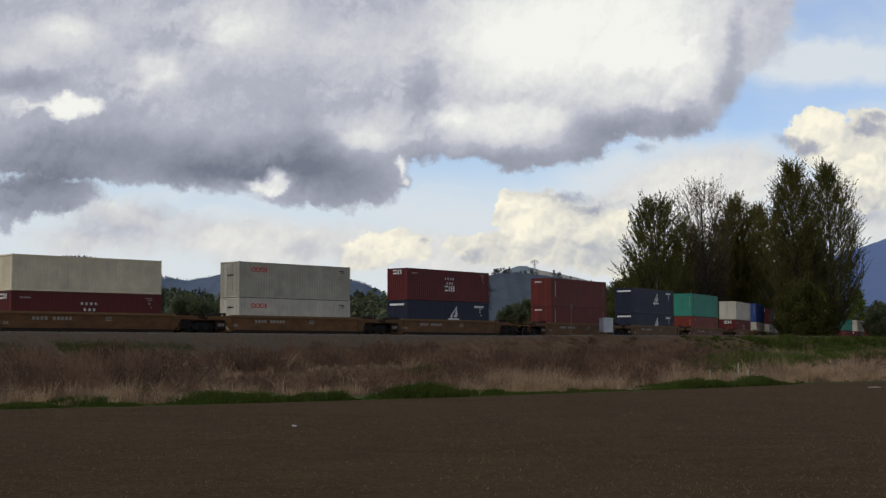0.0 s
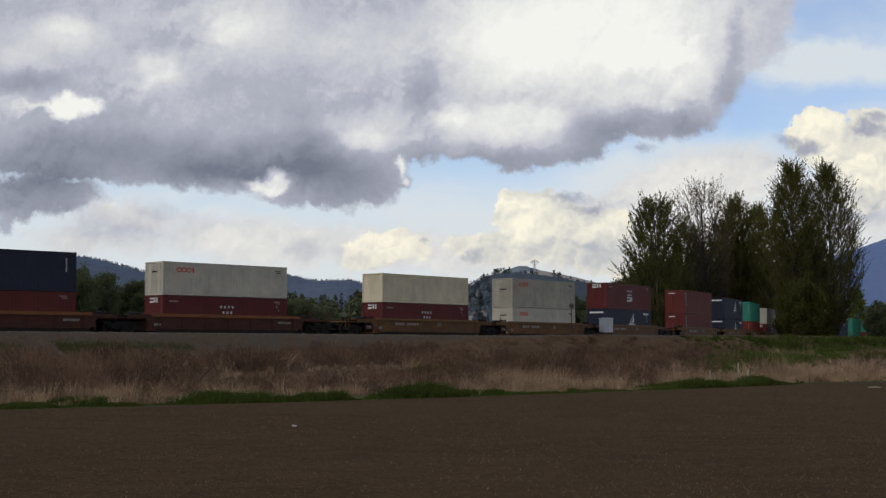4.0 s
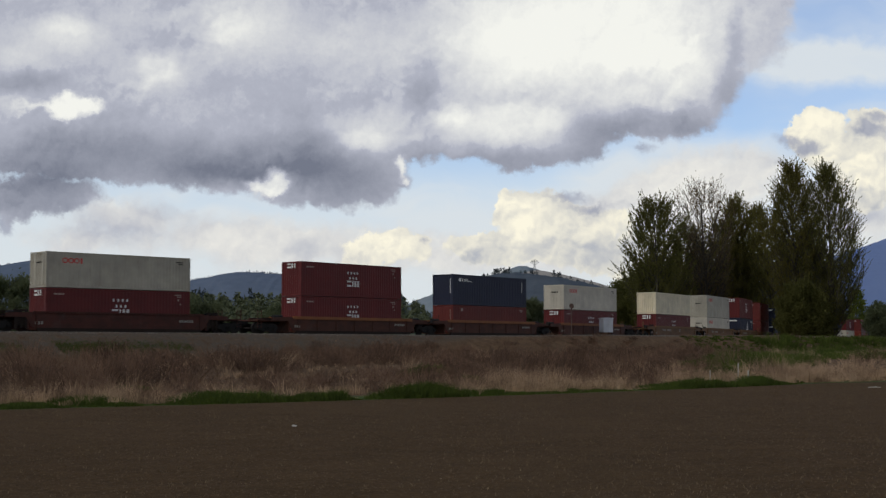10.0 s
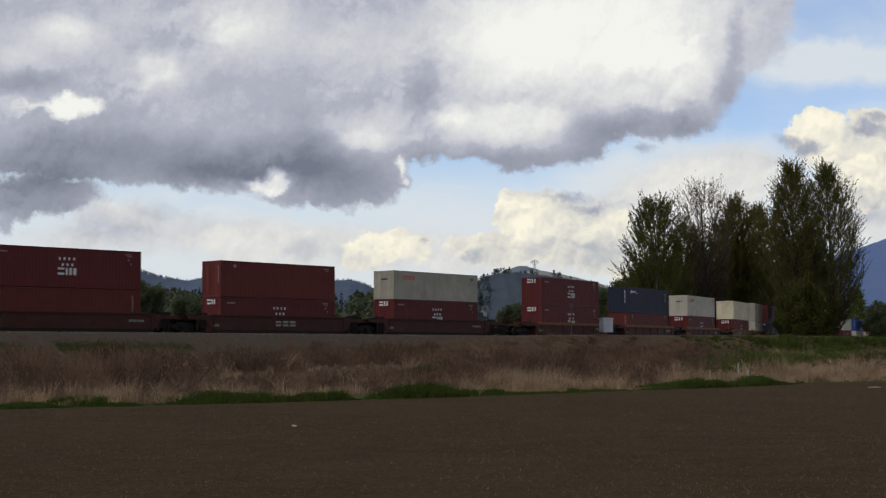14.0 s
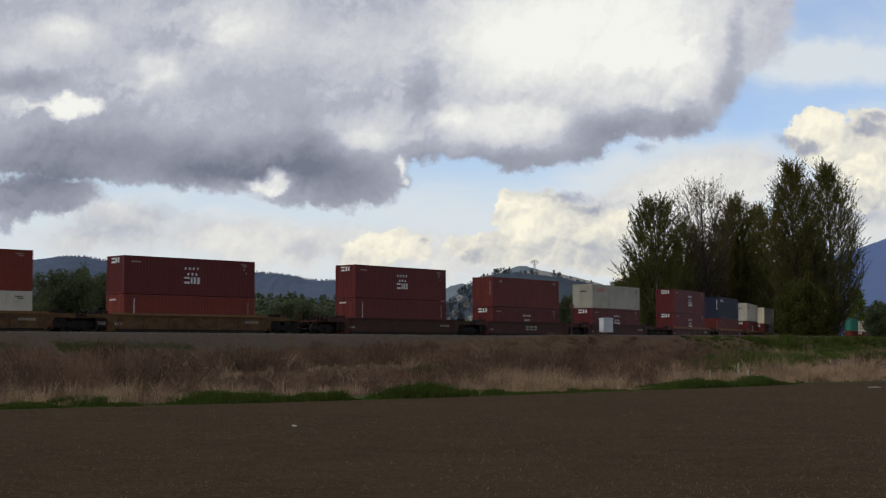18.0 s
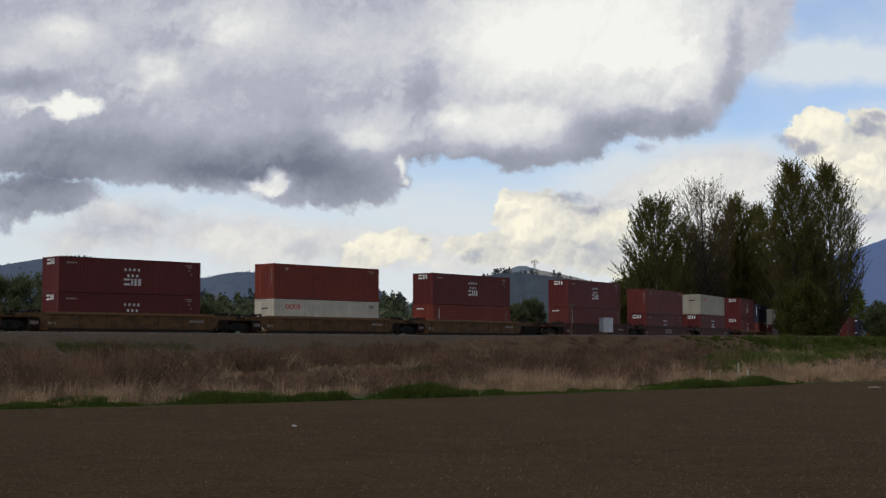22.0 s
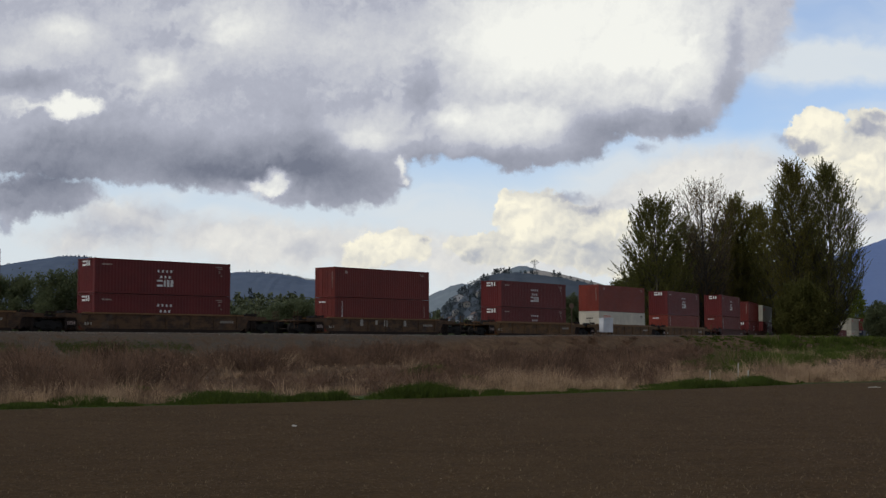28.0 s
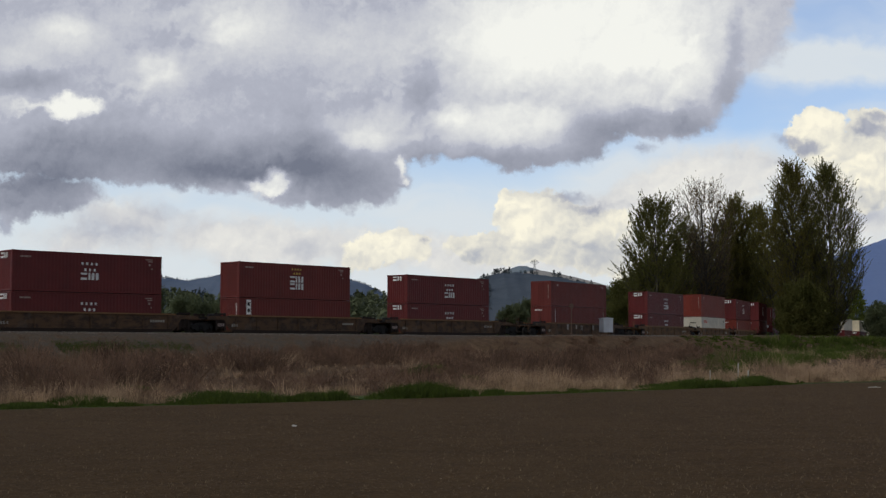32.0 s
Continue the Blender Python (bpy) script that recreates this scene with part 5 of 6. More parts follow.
def build_ballast():
    """Broken stone on the near shoulder of the track."""
    rng = np.random.default_rng(29)
    n = 16000
    s = rng.uniform(-62, 75, n)
    at = np.array([track_at(a, -d)[:2] for a, d in zip(s, rng.uniform(1.5, 5.2, n))])
    size = rng.uniform(0.02, 0.055, n)
    base = np.array([(1, 0, 0), (-0.5, 0.87, 0), (-0.5, -0.87, 0), (0.25, 0.3, 1), (-0.3, 0.0, 0.8)])
    v = (np.repeat(base[None], n, 0) + rng.uniform(-0.35, 0.35, (n, 5, 3))) * size[:, None, None]
    v += np.stack([at[:, 0], at[:, 1], ground_z(at[:, 0], at[:, 1]) - 0.01], 1)[:, None]
    f = np.array([(0, 1, 3), (1, 4, 3), (1, 2, 4), (2, 0, 3), (2, 3, 4)])
    faces = (np.arange(n)[:, None, None] * 5 + f[None]).reshape(-1, 3).tolist()
    tagged(sheet("ballast_stones", v.reshape(-1, 3), faces, M_STONE), "broken grey ballast stones beside the rails", "ballast", kind="stuff")


def build_stubble():
    """Thin dead stalks standing in the tilled soil."""
    rng = np.random.default_rng(37)
    n = 26000
    y = 13 + 48 * rng.uniform(0, 1, n) ** 1.2
    x = rng.uniform(-0.38, 0.38, n) * y
    p = patch(x, y, 0.25, 6.0)
    keep = (past_edge(x, y) < -0.4) & (rng.uniform(0, 1, n) < np.clip(0.55 + 1.2 * p, 0.1, 1.0))
    x, y = x[keep], y[keep]
    n = len(x)
    f = tufts(rng, x, y, np.zeros(n), rng.uniform(0.03, 0.10, n), np.full(n, 0.02), 2, 0.6)
    arcs("stubble", M_STUB, *f, rng.uniform(0.007, 0.019, len(f[0])), rng, "short dead stalks standing in the tilled soil", "stubble")


build_undergrowth()
build_stubble()
build_ballast()
lump_rng = np.random.default_rng(3)
lumps("soil_clods", M_CLOD, 110000, 0.0135, lump_rng, "small brown clods of tilled soil", "soil", 0.75, 76)
lumps("straw_chips", M_CHIP, 3600, 0.0125, lump_rng, "pale bits of straw and stone on the soil", "debris", 0.3, 70)

# ---------------------------------------------------------------- trees
LEAF = {
    "poplar": blade_material("poplar_leaves", (0.085, 0.086, 0.024), (0.175, 0.166, 0.048), 0.7, 0.5),
    "olive": blade_material("olive_leaves", (0.104, 0.093, 0.024), (0.198, 0.176, 0.046), 0.7, 0.5),
    "bud": blade_material("budding_twigs", (0.10, 0.072, 0.034), (0.20, 0.150, 0.078), 0.8, 0.35),
    "dark": blade_material("dark_leaves", (0.080, 0.080, 0.023), (0.135, 0.132, 0.038), 0.8, 0.45),
    "fresh": blade_material("fresh_leaves", (0.085, 0.105, 0.020), (0.17, 0.19, 0.035), 0.7, 0.35),
    # greyer and flatter than near leaves: haze is put into the colour
    "mid": blade_material("hazed_far_leaves", (0.092, 0.108, 0.052), (0.126, 0.140, 0.072), 0.9, 0.5, 0.3),
}


def build_tree(x, y, height, spread, leaf, label, seed, limbs=30, leaves=9000, size=0.15, bare=0.12, shape=(0.55, 0.45), lean=0.75, upright=0.6, name="tree"):
    """A tapered trunk, rising limbs, upright twigs on them and leaves strung along the twigs.
    shape: the crown's widest height, and how much of that width it keeps at the top."""
    rng = random.Random(seed)
    npr = np.random.default_rng(seed)
    root = new(name)
    root.location = (x, y, on_ground(x, y))
    bm = bmesh.new()
    top = height * 0.94
    trunk_r = height * 0.015

    def stem(t):
        return Vector((math.sin(t * 3 + seed) * 0.02 * height * t, math.cos(t * 2.3 + seed) * 0.015 * height * t, t * top))

    for k in range(8):
        tube(bm, stem(k / 8) - Vector((0, 0, 0.3 if k == 0 else 0)), stem((k + 1) / 8), trunk_r * (1 - k / 8.6), trunk_r * (1 - (k + 1) / 8.6), 7)
    twigs = []
    wide, keep = shape
    for k in range(limbs):
        t = bare + (0.98 - bare) * (k + rng.random() * 0.8) / limbs
        if t < wide:
            w = math.sin(math.pi * 0.5 * min(1.0, (t - bare * 0.5) / (wide - bare * 0.5)))
        else:
            w = keep + (1 - keep) * math.cos(math.pi * 0.5 * (t - wide) / (1 - wide)) if t < 0.9 else keep * (1.0 - (t - 0.9) * 5)
        reach = spread * max(0.12, w) * rng.uniform(0.55, 1.12)
        a = k * 2.399 + rng.uniform(-0.4, 0.4)
        d = Vector((math.cos(a), math.sin(a), 0))
        rise = reach * lean + 0.03 * height
        p0 = stem(max(0.02, t - rise / top * 0.8))
        p1 = p0 + d * reach * 0.6 + Vector((0, 0, rise * 0.42))
        p2 = p0 + d * reach + Vector((0, 0, rise))
        r = trunk_r * 0.36 * (1.15 - t)
        tube(bm, p0, p1, r, r * 0.6, 5)
        tube(bm, p1, p2, r * 0.6, r * 0.15, 4)
        for j in range(13):
            f = rng.uniform(0.2, 1.0) ** 0.7
            q0 = p0.lerp(p1, f * 2) if f < 0.5 else p1.lerp(p2, f * 2 - 1)
            side = Vector((rng.gauss(0, 1), rng.gauss(0, 1), 0)) * 0.45
            go = (d * rng.uniform(0.1, 0.9) + side + Vector((0, 0, upright * rng.uniform(0.6, 1.4)))).normalized()
            q1 = q0 + go * rng.uniform(0.7, 1.6) * (0.5 + 0.032 * height + 0.05 * spread) * (1.15 if upright > 0.9 else 1.0)
            tube(bm, q0, q1, max(0.012, r * 0.2), 0.006, 3)
            twigs.append((q0, q1))
    twigs.append((stem(0.85), stem(1.0) + Vector((0, 0, height * 0.04))))
    part("trunk", bm, M_BARK, root)
    # leaves: small diamonds strung along the twigs
    seg0 = np.array([tuple(a) for a, b in twigs])
    seg1 = np.array([tuple(b) for a, b in twigs])
    n = leaves
    k = npr.integers(0, len(twigs), n)
    f = npr.uniform(0.05, 1.08, n)[:, None]
    feathery = upright > 0.9
    loose = 0.05 + 0.004 * spread if feathery else 0.30 + 0.045 * spread
    c = seg0[k] * (1 - f) + seg1[k] * f + npr.normal(0, loose, (n, 3)) * (1.4 - 0.6 * f)
    c[:, 2] = np.maximum(c[:, 2], 0.15)
    u = (seg1[k] - seg0[k]) + npr.normal(0, 0.40 if feathery else 0.45, (n, 3))
    u /= np.linalg.norm(u, axis=1)[:, None]
    w = np.cross(u, npr.normal(0, 1, (n, 3)))
    w /= np.linalg.norm(w, axis=1)[:, None]
    s = (size * npr.uniform(0.5, 1.4, n))[:, None]
    thin = 0.42 if feathery else 0.6
    v = np.stack([c - u * s, c + w * s * thin, c + u * s, c - w * s * thin], 1)
    me_faces = (np.arange(n)[:, None] * 4 + np.array([[0, 1, 2, 3]])).tolist()
    crown = sheet("crown", v.reshape(-1, 3), me_faces, LEAF[leaf], root)
    crown["kind"] = "stuff"
    tagged(root, label, "tree" if name == "tree" else "bush")
    return root


def spot(px, dist):
    """A place dist metres north, px the bearing's tangent."""
    return px * dist, dist


TALL = "tall budding cottonwood with dark trunk and rising limbs"
# the pair before the track, and the group behind it
build_tree(*spot(0.2550, 226), 31.4, 4.6, "olive", TALL, 3, limbs=230, leaves=62000, size=0.14, shape=(0.50, 0.24), bare=0.06, lean=1.3, upright=1.4)
build_tree(*spot(0.2805, 224), 31.6, 5.3, "poplar", TALL, 8, limbs=220, leaves=48000, size=0.14, shape=(0.50, 0.22), bare=0.16, lean=1.1, upright=1.3)
build_tree(*spot(0.2380, 246), 24.5, 4.4, "olive", TALL, 39, limbs=100, leaves=24000, shape=(0.4, 0.45), bare=0.05, lean=1.3, upright=1.3)
build_tree(*spot(0.1545, 232), 27.0, 6.6, "poplar", "broad cottonwood in small leaf behind the railway", 14, limbs=150, leaves=56000, shape=(0.4, 0.42), bare=0.10, lean=0.9, upright=1.1)
build_tree(*spot(0.1896, 238), 30.8, 5.2, "bud", "nearly bare budding cottonwood with pale twigs", 21, limbs=140, leaves=24000, size=0.11, shape=(0.62, 0.68), bare=0.2, lean=1.4, upright=1.4)
build_tree(*spot(0.2130, 250), 28.6, 3.8, "olive", TALL, 33, limbs=140, leaves=46000, shape=(0.4, 0.40), bare=0.05, lean=1.5, upright=1.3)
build_tree(*spot(0.2270, 282), 31.6, 3.8, "olive", TALL, 35, limbs=140, leaves=46000, shape=(0.4, 0.38), bare=0.05, lean=1.5, upright=1.3)
build_tree(*spot(0.1765, 250), 24.0, 5.5, "poplar", "cottonwood in leaf among taller trees", 36, limbs=120, leaves=42000, shape=(0.4, 0.45), bare=0.05, lean=1.0, upright=1.0)
build_tree(*spot(0.2010, 248), 25.0, 5.0, "olive", "cottonwood in leaf among taller trees", 37, limbs=120, leaves=42000, shape=(0.4, 0.45), bare=0.05, lean=1.0, upright=1.0)
BUSH = "dense dark leafy bush under the tall trees"
for k, (px, d, h, w) in enumerate([(0.2525, 222, 8.0, 2.3), (0.2585, 219, 11.0, 3.2), (0.2640, 220, 10.0, 3.4), (0.2715, 226, 9.0, 2.2), (0.2590, 234, 20.0, 3.6), (0.2700, 236, 18.0, 3.0), (0.133, 240, 13.5, 4.6), (0.144, 238, 15.0, 4.0), (0.155, 250, 18.0, 5.2), (0.166, 246, 17.0, 4.6),
                                   (0.176, 256, 17.5, 5.5), (0.196, 258, 21.0, 5.5), (0.214, 266, 21.5, 5.0), (0.232, 300, 22.0, 4.6)]):
    build_tree(*spot(px, d), h, w, "dark", BUSH, 50 + k, limbs=24, leaves=24000, size=0.17, shape=(0.4, 0.5), bare=0.0, upright=0.7, name="bush")
build_tree(*spot(0.2985, 430), 20.5, 3.2, "fresh", "slender tree in fresh yellow-green leaf", 71, limbs=24, leaves=8000, size=0.26, bare=0.05)
for k, (px, d, h, w) in enumerate([(0.3145, 335, 10.5, 3.0), (0.325, 332, 11.5, 4.5), (0.342, 335, 11.0, 4.5), (0.288, 450, 13.0, 5.0), (0.309, 450, 14.5, 5.0)]):
    build_tree(*spot(px, d), h, w, "mid", "leafy hedge tree far along the railway", 75 + k, limbs=20, leaves=9000, size=0.28, bare=0.0)
# trees beyond the track
ROUND = "round leafy tree in the meadow beyond the railway"
for k, (px, d, h, w, leaf) in enumerate([(-0.312, 260, 15.0, 6.0, "mid"), (-0.272, 250, 15.6, 6.4, "mid"), (-0.252, 258, 15.0, 5.6, "mid"), (-0.225, 280, 15.0, 3.4, "mid"),
                                         (-0.213, 285, 14.2, 3.0, "mid"), (-0.186, 330, 13.5, 5.0, "mid"), (-0.170, 335, 12.0, 5.0, "mid"), (-0.104, 330, 12.5, 7.0, "mid"),
                                         (-0.088, 340, 11.0, 5.0, "mid"), (-0.120, 345, 11.0, 6.0, "mid"), (-0.062, 360, 8.5, 5.0, "mid"), (-0.048, 370, 7.0, 5.0, "mid"),
                                         (0.050, 330, 11.0, 4.0, "mid"), (0.062, 340, 13.0, 4.0, "mid"), (0.092, 320, 13.0, 4.0, "mid"), (0.106, 330, 11.0, 3.5, "fresh"), (0.118, 300, 14.0, 4.5, "mid")]):
    build_tree(*spot(px, d), h, w, leaf, ROUND if leaf == "mid" else "small tree in fresh yellow-green leaf", 90 + k, limbs=30, leaves=32000, size=0.21, bare=0.0, shape=(0.4, 0.62))

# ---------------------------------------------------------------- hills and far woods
# the ridge's bluish colour holds the aerial haze before it
M_FAR = woods_material("hazed_ridge_forest", (0.082, 0.108, 0.150), (0.125, 0.155, 0.205), 0.03)
# forest of the knoll, greyed and blued in colour for haze
M_NEARHILL = woods_material("hazed_hill_forest", (0.058, 0.072, 0.090), (0.094, 0.112, 0.130), 0.05)
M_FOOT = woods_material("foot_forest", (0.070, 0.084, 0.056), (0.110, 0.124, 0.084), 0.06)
# aerial haze is painted into both far mountains' blue and pale tones
M_BLUE = woods_material("hazed_blue_mountain", (0.120, 0.170, 0.310), (0.150, 0.205, 0.350), 0.01)
M_HAZED_PEAK = woods_material("hazed_pale_mountain", (0.130, 0.165, 0.190), (0.215, 0.250, 0.265), 0.02)
M_STUBBLE = woods_material("pale_field", (0.25, 0.235, 0.21), (0.38, 0.36, 0.33), 0.03)
# conifers and knoll leaves: both colours lifted towards blue-grey as haze
M_CONIFER = blade_material("hazed_conifers", (0.034, 0.045, 0.048), (0.066, 0.080, 0.082))
M_KNOLL = blade_material("hazed_knoll_leaves", (0.056, 0.070, 0.080), (0.092, 0.108, 0.120))
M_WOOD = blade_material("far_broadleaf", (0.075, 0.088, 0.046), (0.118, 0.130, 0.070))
# bluer, paler conifers: haze over the far crest put into the colour
M_RIDGE = blade_material("hazed_ridge_conifers", (0.072, 0.094, 0.126), (0.098, 0.122, 0.158))


def bumps(u, rows):
    if len(rows[0]) == 2:
        # heights at bearings, rounded off between them
        at, h = zip(*rows)
        return sum(np.interp(u + d, at, h) for d in (-0.006, -0.003, 0.0, 0.003, 0.006)) / 5
    f = np.zeros_like(u)
    for c, a, w in rows:
        f = np.maximum(f, 0) + a * np.exp(-((u - c) / w) ** 2 / 2)
    return f


def build_hill(name, dist, u0, u1, rows, mat, label, depth=500, rough=5.0, freq=0.012, grain=2.0):
    """A ridge running east; rows: bearing's tangent, height in metres, width of each swelling."""
    nu, nd = 420, 14
    us = np.linspace(u0, u1, nu)
    top = bumps(us, rows)
    verts, faces = [], []
    for j in range(nd):
        q = j / (nd - 1)
        prof = math.sin(min(1.0, q / 0.75) * math.pi / 2) if q <= 0.75 else 1.0 - (q - 0.75) / 0.25 * 0.9
        for i in range(nu):
            yy = dist - depth * 0.75 + depth * q
            xx = us[i] * dist
            zz = top[i] * prof
            zz += rough * (noise.noise((xx * freq, yy * freq, 1.0)) + 0.6 * noise.noise((xx * freq * 4, yy * freq * 4, 5.0))) * min(1.0, q * 4)
            zz += grain * noise.noise((xx * 0.11, yy * 0.11, 9.0)) * min(1.0, q * 4)
            verts.append((xx, yy, max(zz, -3) if j not in (0, nd - 1) else -3.0))
    for j in range(nd - 1):
        for i in range(nu - 1):
            faces.append((j * nu + i, j * nu + i + 1, (j + 1) * nu + i + 1, (j + 1) * nu + i))
    ob = sheet(name, verts, faces, mat)
    for p in ob.data.polygons:
        p.use_smooth = True
    return tagged(ob, label, "hill", kind="structure")


KNOLL = [(-0.03, 20), (-0.004, 36), (0.006, 54), (0.02, 70), (0.031, 80), (0.045, 83), (0.068, 83), (0.088, 77), (0.105, 71), (0.117, 66), (0.14, 55), (0.17, 40), (0.22, 22)]
RIDGE = [(-0.50, 150), (-0.401, 170), (-0.32, 182), (-0.295, 193), (-0.275, 202), (-0.26, 205), (-0.2444, 195), (-0.228, 183), (-0.218, 174), (-0.206, 161), (-0.196, 156), (-0.184, 150),
         (-0.176, 153), (-0.159, 162), (-0.1485, 167), (-0.136, 169), (-0.116, 164), (-0.102, 156), (-0.0934, 150), (-0.079, 150), (-0.067, 153), (-0.0587, 147), (-0.0486, 133), (-0.038, 113), (-0.026, 92), (0.03, 40)]
build_hill("backdrop_hill_west", 3000, -0.50, 0.03, RIDGE, M_FAR, "wooded ridge beyond the valley, blue-green with haze in its colour", 800, 2.5)
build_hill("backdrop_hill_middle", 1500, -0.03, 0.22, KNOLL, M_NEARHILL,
           "dark wooded knoll, haze in its bluish colour, with pale grassy top", 420, 2.0, 0.03, 1.5)
PALE = [(0.05, 80), (0.060, 89), (0.070, 89.5), (0.088, 84), (0.105, 78), (0.117, 72.5), (0.130, 64)]
build_hill("backdrop_field", 1525, 0.048, 0.130, PALE, M_STUBBLE, "pale bare field along the top of the knoll", 60, 0.4, 0.03, 0.3)
FOOT = [(-0.33, 24, 0.05), (-0.21, 30, 0.05), (-0.11, 29, 0.05), (-0.03, 27, 0.03)]
build_hill("backdrop_foothill", 1150, -0.42, 0.03, FOOT, M_FOOT, "low wooded rise across the valley", 500, 2.5, 0.02)
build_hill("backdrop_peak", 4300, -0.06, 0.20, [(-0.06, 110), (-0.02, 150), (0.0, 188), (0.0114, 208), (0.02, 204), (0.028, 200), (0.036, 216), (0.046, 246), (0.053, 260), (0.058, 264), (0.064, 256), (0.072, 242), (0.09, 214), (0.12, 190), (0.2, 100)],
           M_HAZED_PEAK, "pale hazy mountain far away", 700, 4.0)
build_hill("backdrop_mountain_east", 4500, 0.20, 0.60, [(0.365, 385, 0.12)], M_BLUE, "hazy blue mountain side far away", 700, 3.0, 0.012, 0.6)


def far_trees(name, mat, rows, label, seed, conifer):
    """Belts of far trees: each a ragged spire or a rounded crown of loose facets."""
    rng = np.random.default_rng(seed)
    verts, faces = [], []
    for u0, u1, d0, d1, n, h0, h1, z in rows:
        for k in range(n):
            u, d = rng.uniform(u0, u1), rng.uniform(d0, d1)
            x, y, h = u * d, d, rng.uniform(h0, h1)
            zz = z(u, d) if callable(z) else z
            levels = 7 if conifer else 6
            w = h * (0.24 if conifer else 0.42)
            for lv in range(levels):
                q = lv / (levels - 1)
                r = w * ((1 - q) * 0.95 + 0.05) if conifer else w * math.sin(math.pi * (0.22 + 0.75 * q))
                for s in range(round(24 - 14 * q) if conifer else 12):
                    a = rng.uniform(0, 2 * math.pi)
                    c = np.array([x + r * math.cos(a) * rng.uniform(0.2, 1.0), y + r * math.sin(a), zz + h * (0.1 + 0.88 * q) + rng.normal(0, h * 0.03)])
                    t = h * (0.10 if conifer else 0.14)
                    b = len(verts)
                    for m in range(3):
                        verts.append(tuple(c + rng.normal(0, 1, 3) * t * np.array([0.6, 0.6, 0.6])))
                    faces.append((b, b + 1, b + 2))
    tagged(sheet(name, verts, faces, mat), label, "woods", kind="stuff")


def slope(rows, dist, depth):
    """The height of a hill's near side as a function of bearing and distance."""
    def z(u, d):
        top = float(bumps(np.array([u * d / dist]), rows)[0])
        q = (d - (dist - 0.75 * depth)) / depth
        return top * math.sin(min(1.0, max(0.0, q) / 0.75) * math.pi / 2) - 1.0
    return z


knoll = slope(KNOLL, 1500, 420)
ridge = slope(RIDGE, 3000, 800)
foot = slope(FOOT, 1150, 500)
far_trees("ridge_crest_firs", M_RIDGE, [(-0.33, -0.03, 2970, 3004, 800, 7, 11, lambda u, d: ridge(u, d) - 6.0)], "pointed haze-blue firs along the ridge's crest", 24, True)
far_trees("knoll_woods", M_KNOLL, [(-0.045, 0.034, 1215, 1450, 260, 4, 9, knoll)], "haze-coloured mixed woods among houses below the knoll", 14, False)
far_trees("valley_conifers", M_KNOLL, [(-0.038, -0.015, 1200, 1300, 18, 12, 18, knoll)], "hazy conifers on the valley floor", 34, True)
far_trees("knoll_conifers", M_CONIFER, [(-0.02, 0.03, 1215, 1400, 16, 8, 13, knoll)], "dark conifers on the knoll's flank", 4, True)
far_trees("knoll_crest_trees", M_CONIFER, [(0.036, 0.050, 1470, 1500, 16, 4, 8, knoll), (0.055, 0.068, 1480, 1505, 10, 3, 6.5, knoll), (0.080, 0.086, 1480, 1505, 5, 5, 8, knoll), (0.088, 0.108, 1480, 1505, 10, 3, 6, knoll)],
          "dark trees dotted along the knoll's crest", 5, False)
far_trees("valley_woods", M_WOOD, [(-0.40, 0.0, 880, 1150, 420, 7, 13, foot), (0.0, 0.14, 480, 900, 120, 8, 14, 0.0), (-0.2, -0.05, 900, 1150, 60, 10, 16, foot)],
          "belt of mixed woods across the valley floor", 6, False)
far_trees("ridge_firs", M_CONIFER, [(-0.22, -0.17, 2300, 2600, 40, 14, 24, 85.0), (-0.2, -0.05, 950, 1120, 8, 10, 17, foot), (-0.037, -0.020, 1000, 1080, 8, 9, 15, foot)], "scattered dark firs below the ridge", 9, True)


def build_pylon():
    x, y = spot(0.0662, 4290)
    root = new("power_pylon")
    root.matrix_basis = Matrix.Translation((x, y, 247.0))
    bm = bmesh.new()
    for sx in (-1, 1):
        for sy in (-1, 1):
            tube(bm, (sx * 3.6, sy * 3.6, -3), (sx * 1.1, sy * 1.1, 26), 0.55, 0.5, 4)
            tube(bm, (sx * 1.1, sy * 1.1, 26), (sx * 0.5, sy * 0.5, 33), 0.5, 0.3, 4)
    for k in range(7):
        z0, z1 = k * 4.2, (k + 1) * 4.2
        w0, w1 = 3.4 - 0.36 * k, 3.04 - 0.36 * k
        for sy in (-1, 1):
            tube(bm, (-w0, sy * w0, z0), (w1, sy * w1, z1), 0.16, sides=4)
            tube(bm, (w0, sy * w0, z0), (-w1, sy * w1, z1), 0.16, sides=4)
            tube(bm, (-w1, sy * w1, z1), (w1, sy * w1, z1), 0.16, sides=4)
    part("mast", bm, M_GALV, root)
    for h, w in ((25.0, 14.0), (29.5, 10.5)):
        bm = bmesh.new()
        tube(bm, (-w, 0, h), (w, 0, h), 0.55, sides=4)
        tube(bm, (-w, 0, h), (0, 0, h + 3.0), 0.5, sides=4)
        tube(bm, (w, 0, h), (0, 0, h + 3.0), 0.5, sides=4)
        tube(bm, (-w, 0, h), (0, 0, h - 9.0), 0.5, sides=4)
        tube(bm, (w, 0, h), (0, 0, h - 9.0), 0.5, sides=4)
        part("cross_arm", bm, M_GALV, root)
    tagged(root, "grey steel lattice power pylon on the wooded knoll", "pylon")


M_WALLS = [painted("white_siding", (0.50, 0.50, 0.49), rust=0.0, rough=0.7), painted("grey_siding", (0.24, 0.25, 0.27), rust=0.0, rough=0.7), painted("cream_siding", (0.34, 0.32, 0.29), rust=0.0, rough=0.7)]
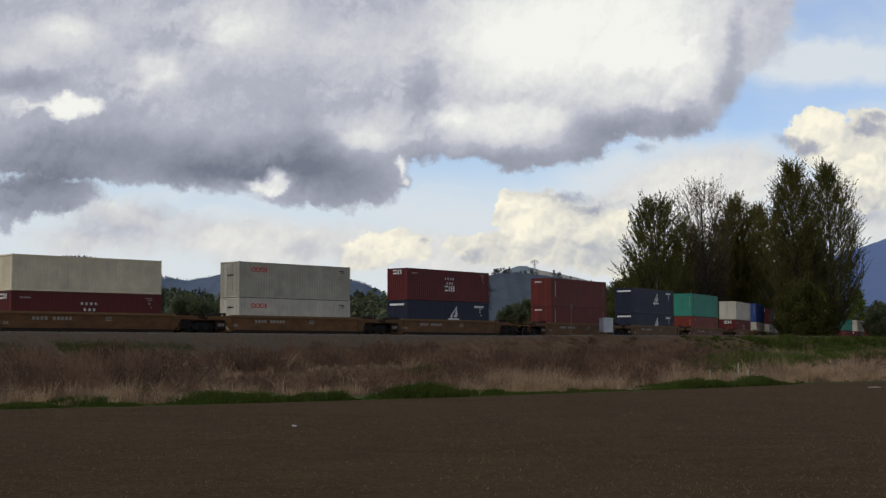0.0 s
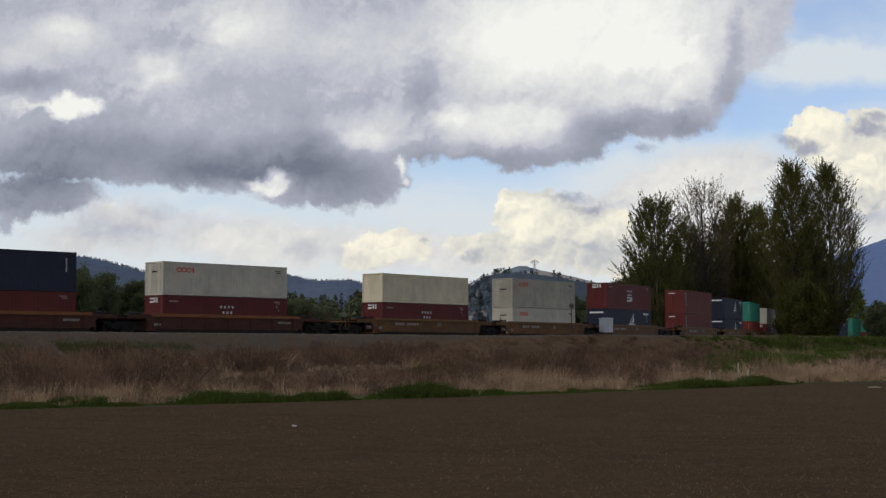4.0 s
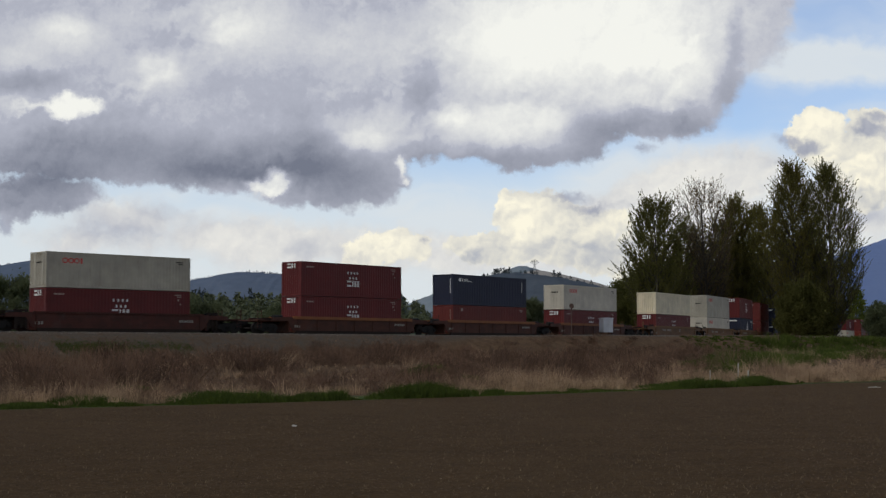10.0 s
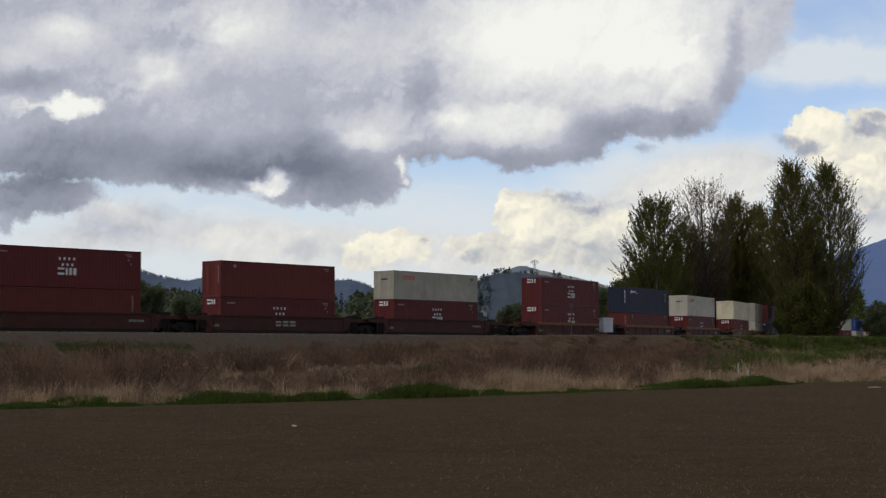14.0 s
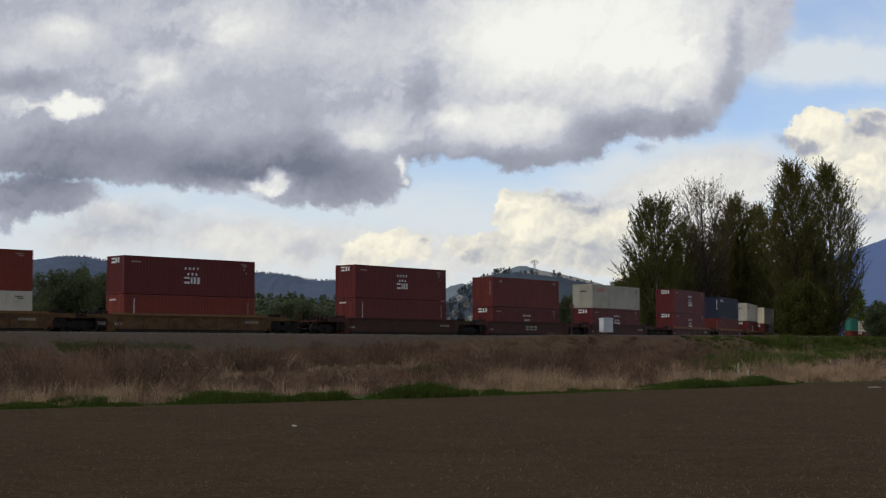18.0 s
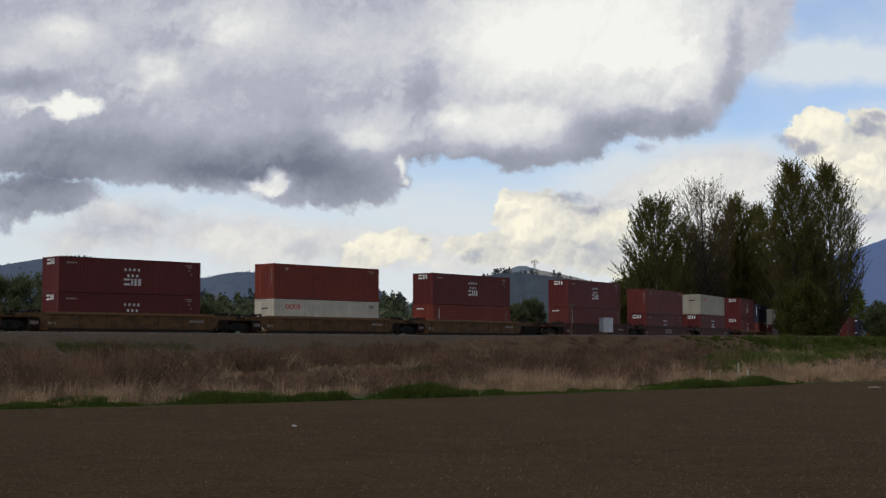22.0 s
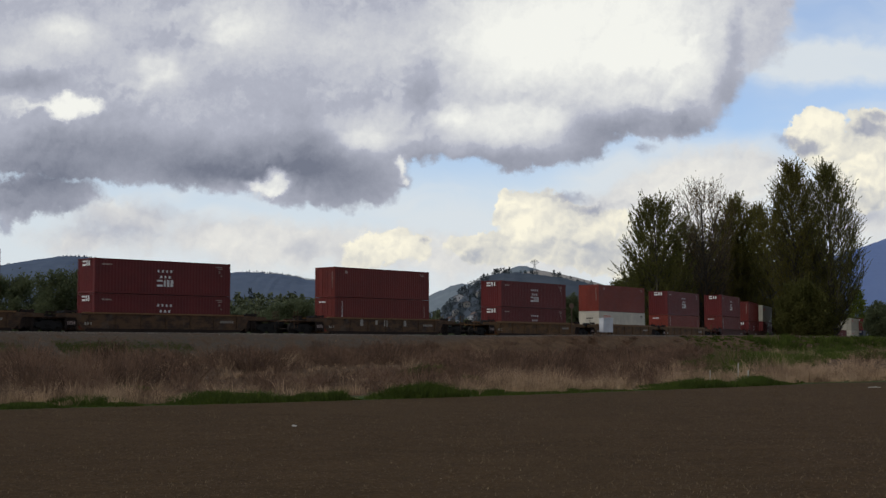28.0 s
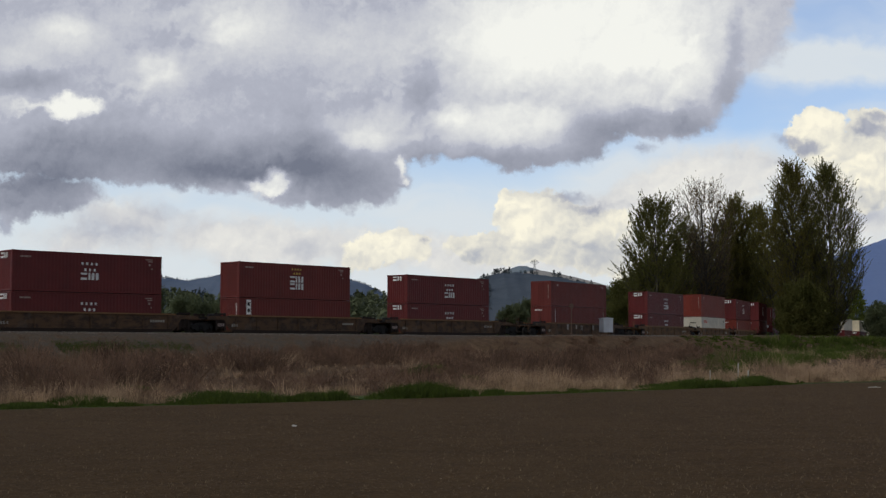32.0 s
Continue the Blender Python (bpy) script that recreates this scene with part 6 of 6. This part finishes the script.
M_ROOFS = [painted("grey_shingle", (0.15, 0.15, 0.16), rust=0.0, rough=0.9), painted("brown_shingle", (0.14, 0.10, 0.08), rust=0.0, rough=0.9)]
M_GLASS = painted("dark_window", (0.03, 0.035, 0.045), rust=0.0, rough=0.15)


def build_house(x, y, z, w, d, h, turn, wall, roof, label, name="house"):
    root = new(name)
    root.matrix_basis = pose(x, y, z, 0, 0, turn)
    bm = bmesh.new()
    rise = min(0.28 * w, 2.4)
    prism(bm, [(-w / 2, -2), (w / 2, -2), (w / 2, h), (0, h + rise), (-w / 2, h)], -d / 2, d / 2)
    part("wall", bm, M_WALLS[wall], root)
    for s in (-1, 1):
        bm = bmesh.new()
        k = rise / (w / 2)
        prism(bm, [(0, h + rise + 0.05), (0, h + rise + 0.3), (s * (w / 2 + 0.5), h - 0.5 * k + 0.3), (s * (w / 2 + 0.5), h - 0.5 * k + 0.05)], -d / 2 - 0.4, d / 2 + 0.4)
        part("roof", bm, M_ROOFS[roof], root)
    for i in range(max(2, int(w / 3))):
        xx = -w / 2 + w * (i + 0.5) / max(2, int(w / 3))
        bm = bmesh.new()
        box(bm, xx - 0.6, xx + 0.6, -d / 2 - 0.05, -d / 2 + 0.05, h * 0.35, h * 0.75)
        part("window", bm, M_GLASS, root)
    tagged(root, label, "house" if name == "house" else "shed", "houses below the knoll" if name == "house" else "")


build_pylon()
house_rng = random.Random(12)
for k in range(16):
    u = -0.018 + 0.050 * (k + house_rng.random() * 0.6) / 16
    d = 1300 + house_rng.uniform(-60, 60)
    build_house(u * d, d, knoll(u, d) + house_rng.uniform(1, 4), house_rng.uniform(4, 7), 6, house_rng.uniform(2.5, 3.5), house_rng.uniform(-30, 30), k % 3, k % 2, "small pale house on the wooded slope")
for u, d, w, h, label in ((-0.0655, 1060, 6.5, 4.0, "small white farm shed on the wooded rise"), (-0.0510, 1050, 9.0, 3.0, "small white farm shed on the wooded rise"),
                          (-0.072, 1080, 5.0, 3.5, "small white farm shed on the wooded rise")):
    build_house(u * d, d, foot(u, d), w, 6, h, 8, 0, 0, label, "farm_shed")
build_house(0.0117 * 1400, 1400, knoll(0.0117, 1400) + 0.5, 11, 8, 3.2, 0, 0, 1, "long low white building below the knoll", "long_shed")
build_house(0.0475 * 1265, 1265, knoll(0.0475, 1265) + 0.5, 13, 8, 3.0, 0, 0, 0, "long low white building below the knoll", "long_shed")

motions()
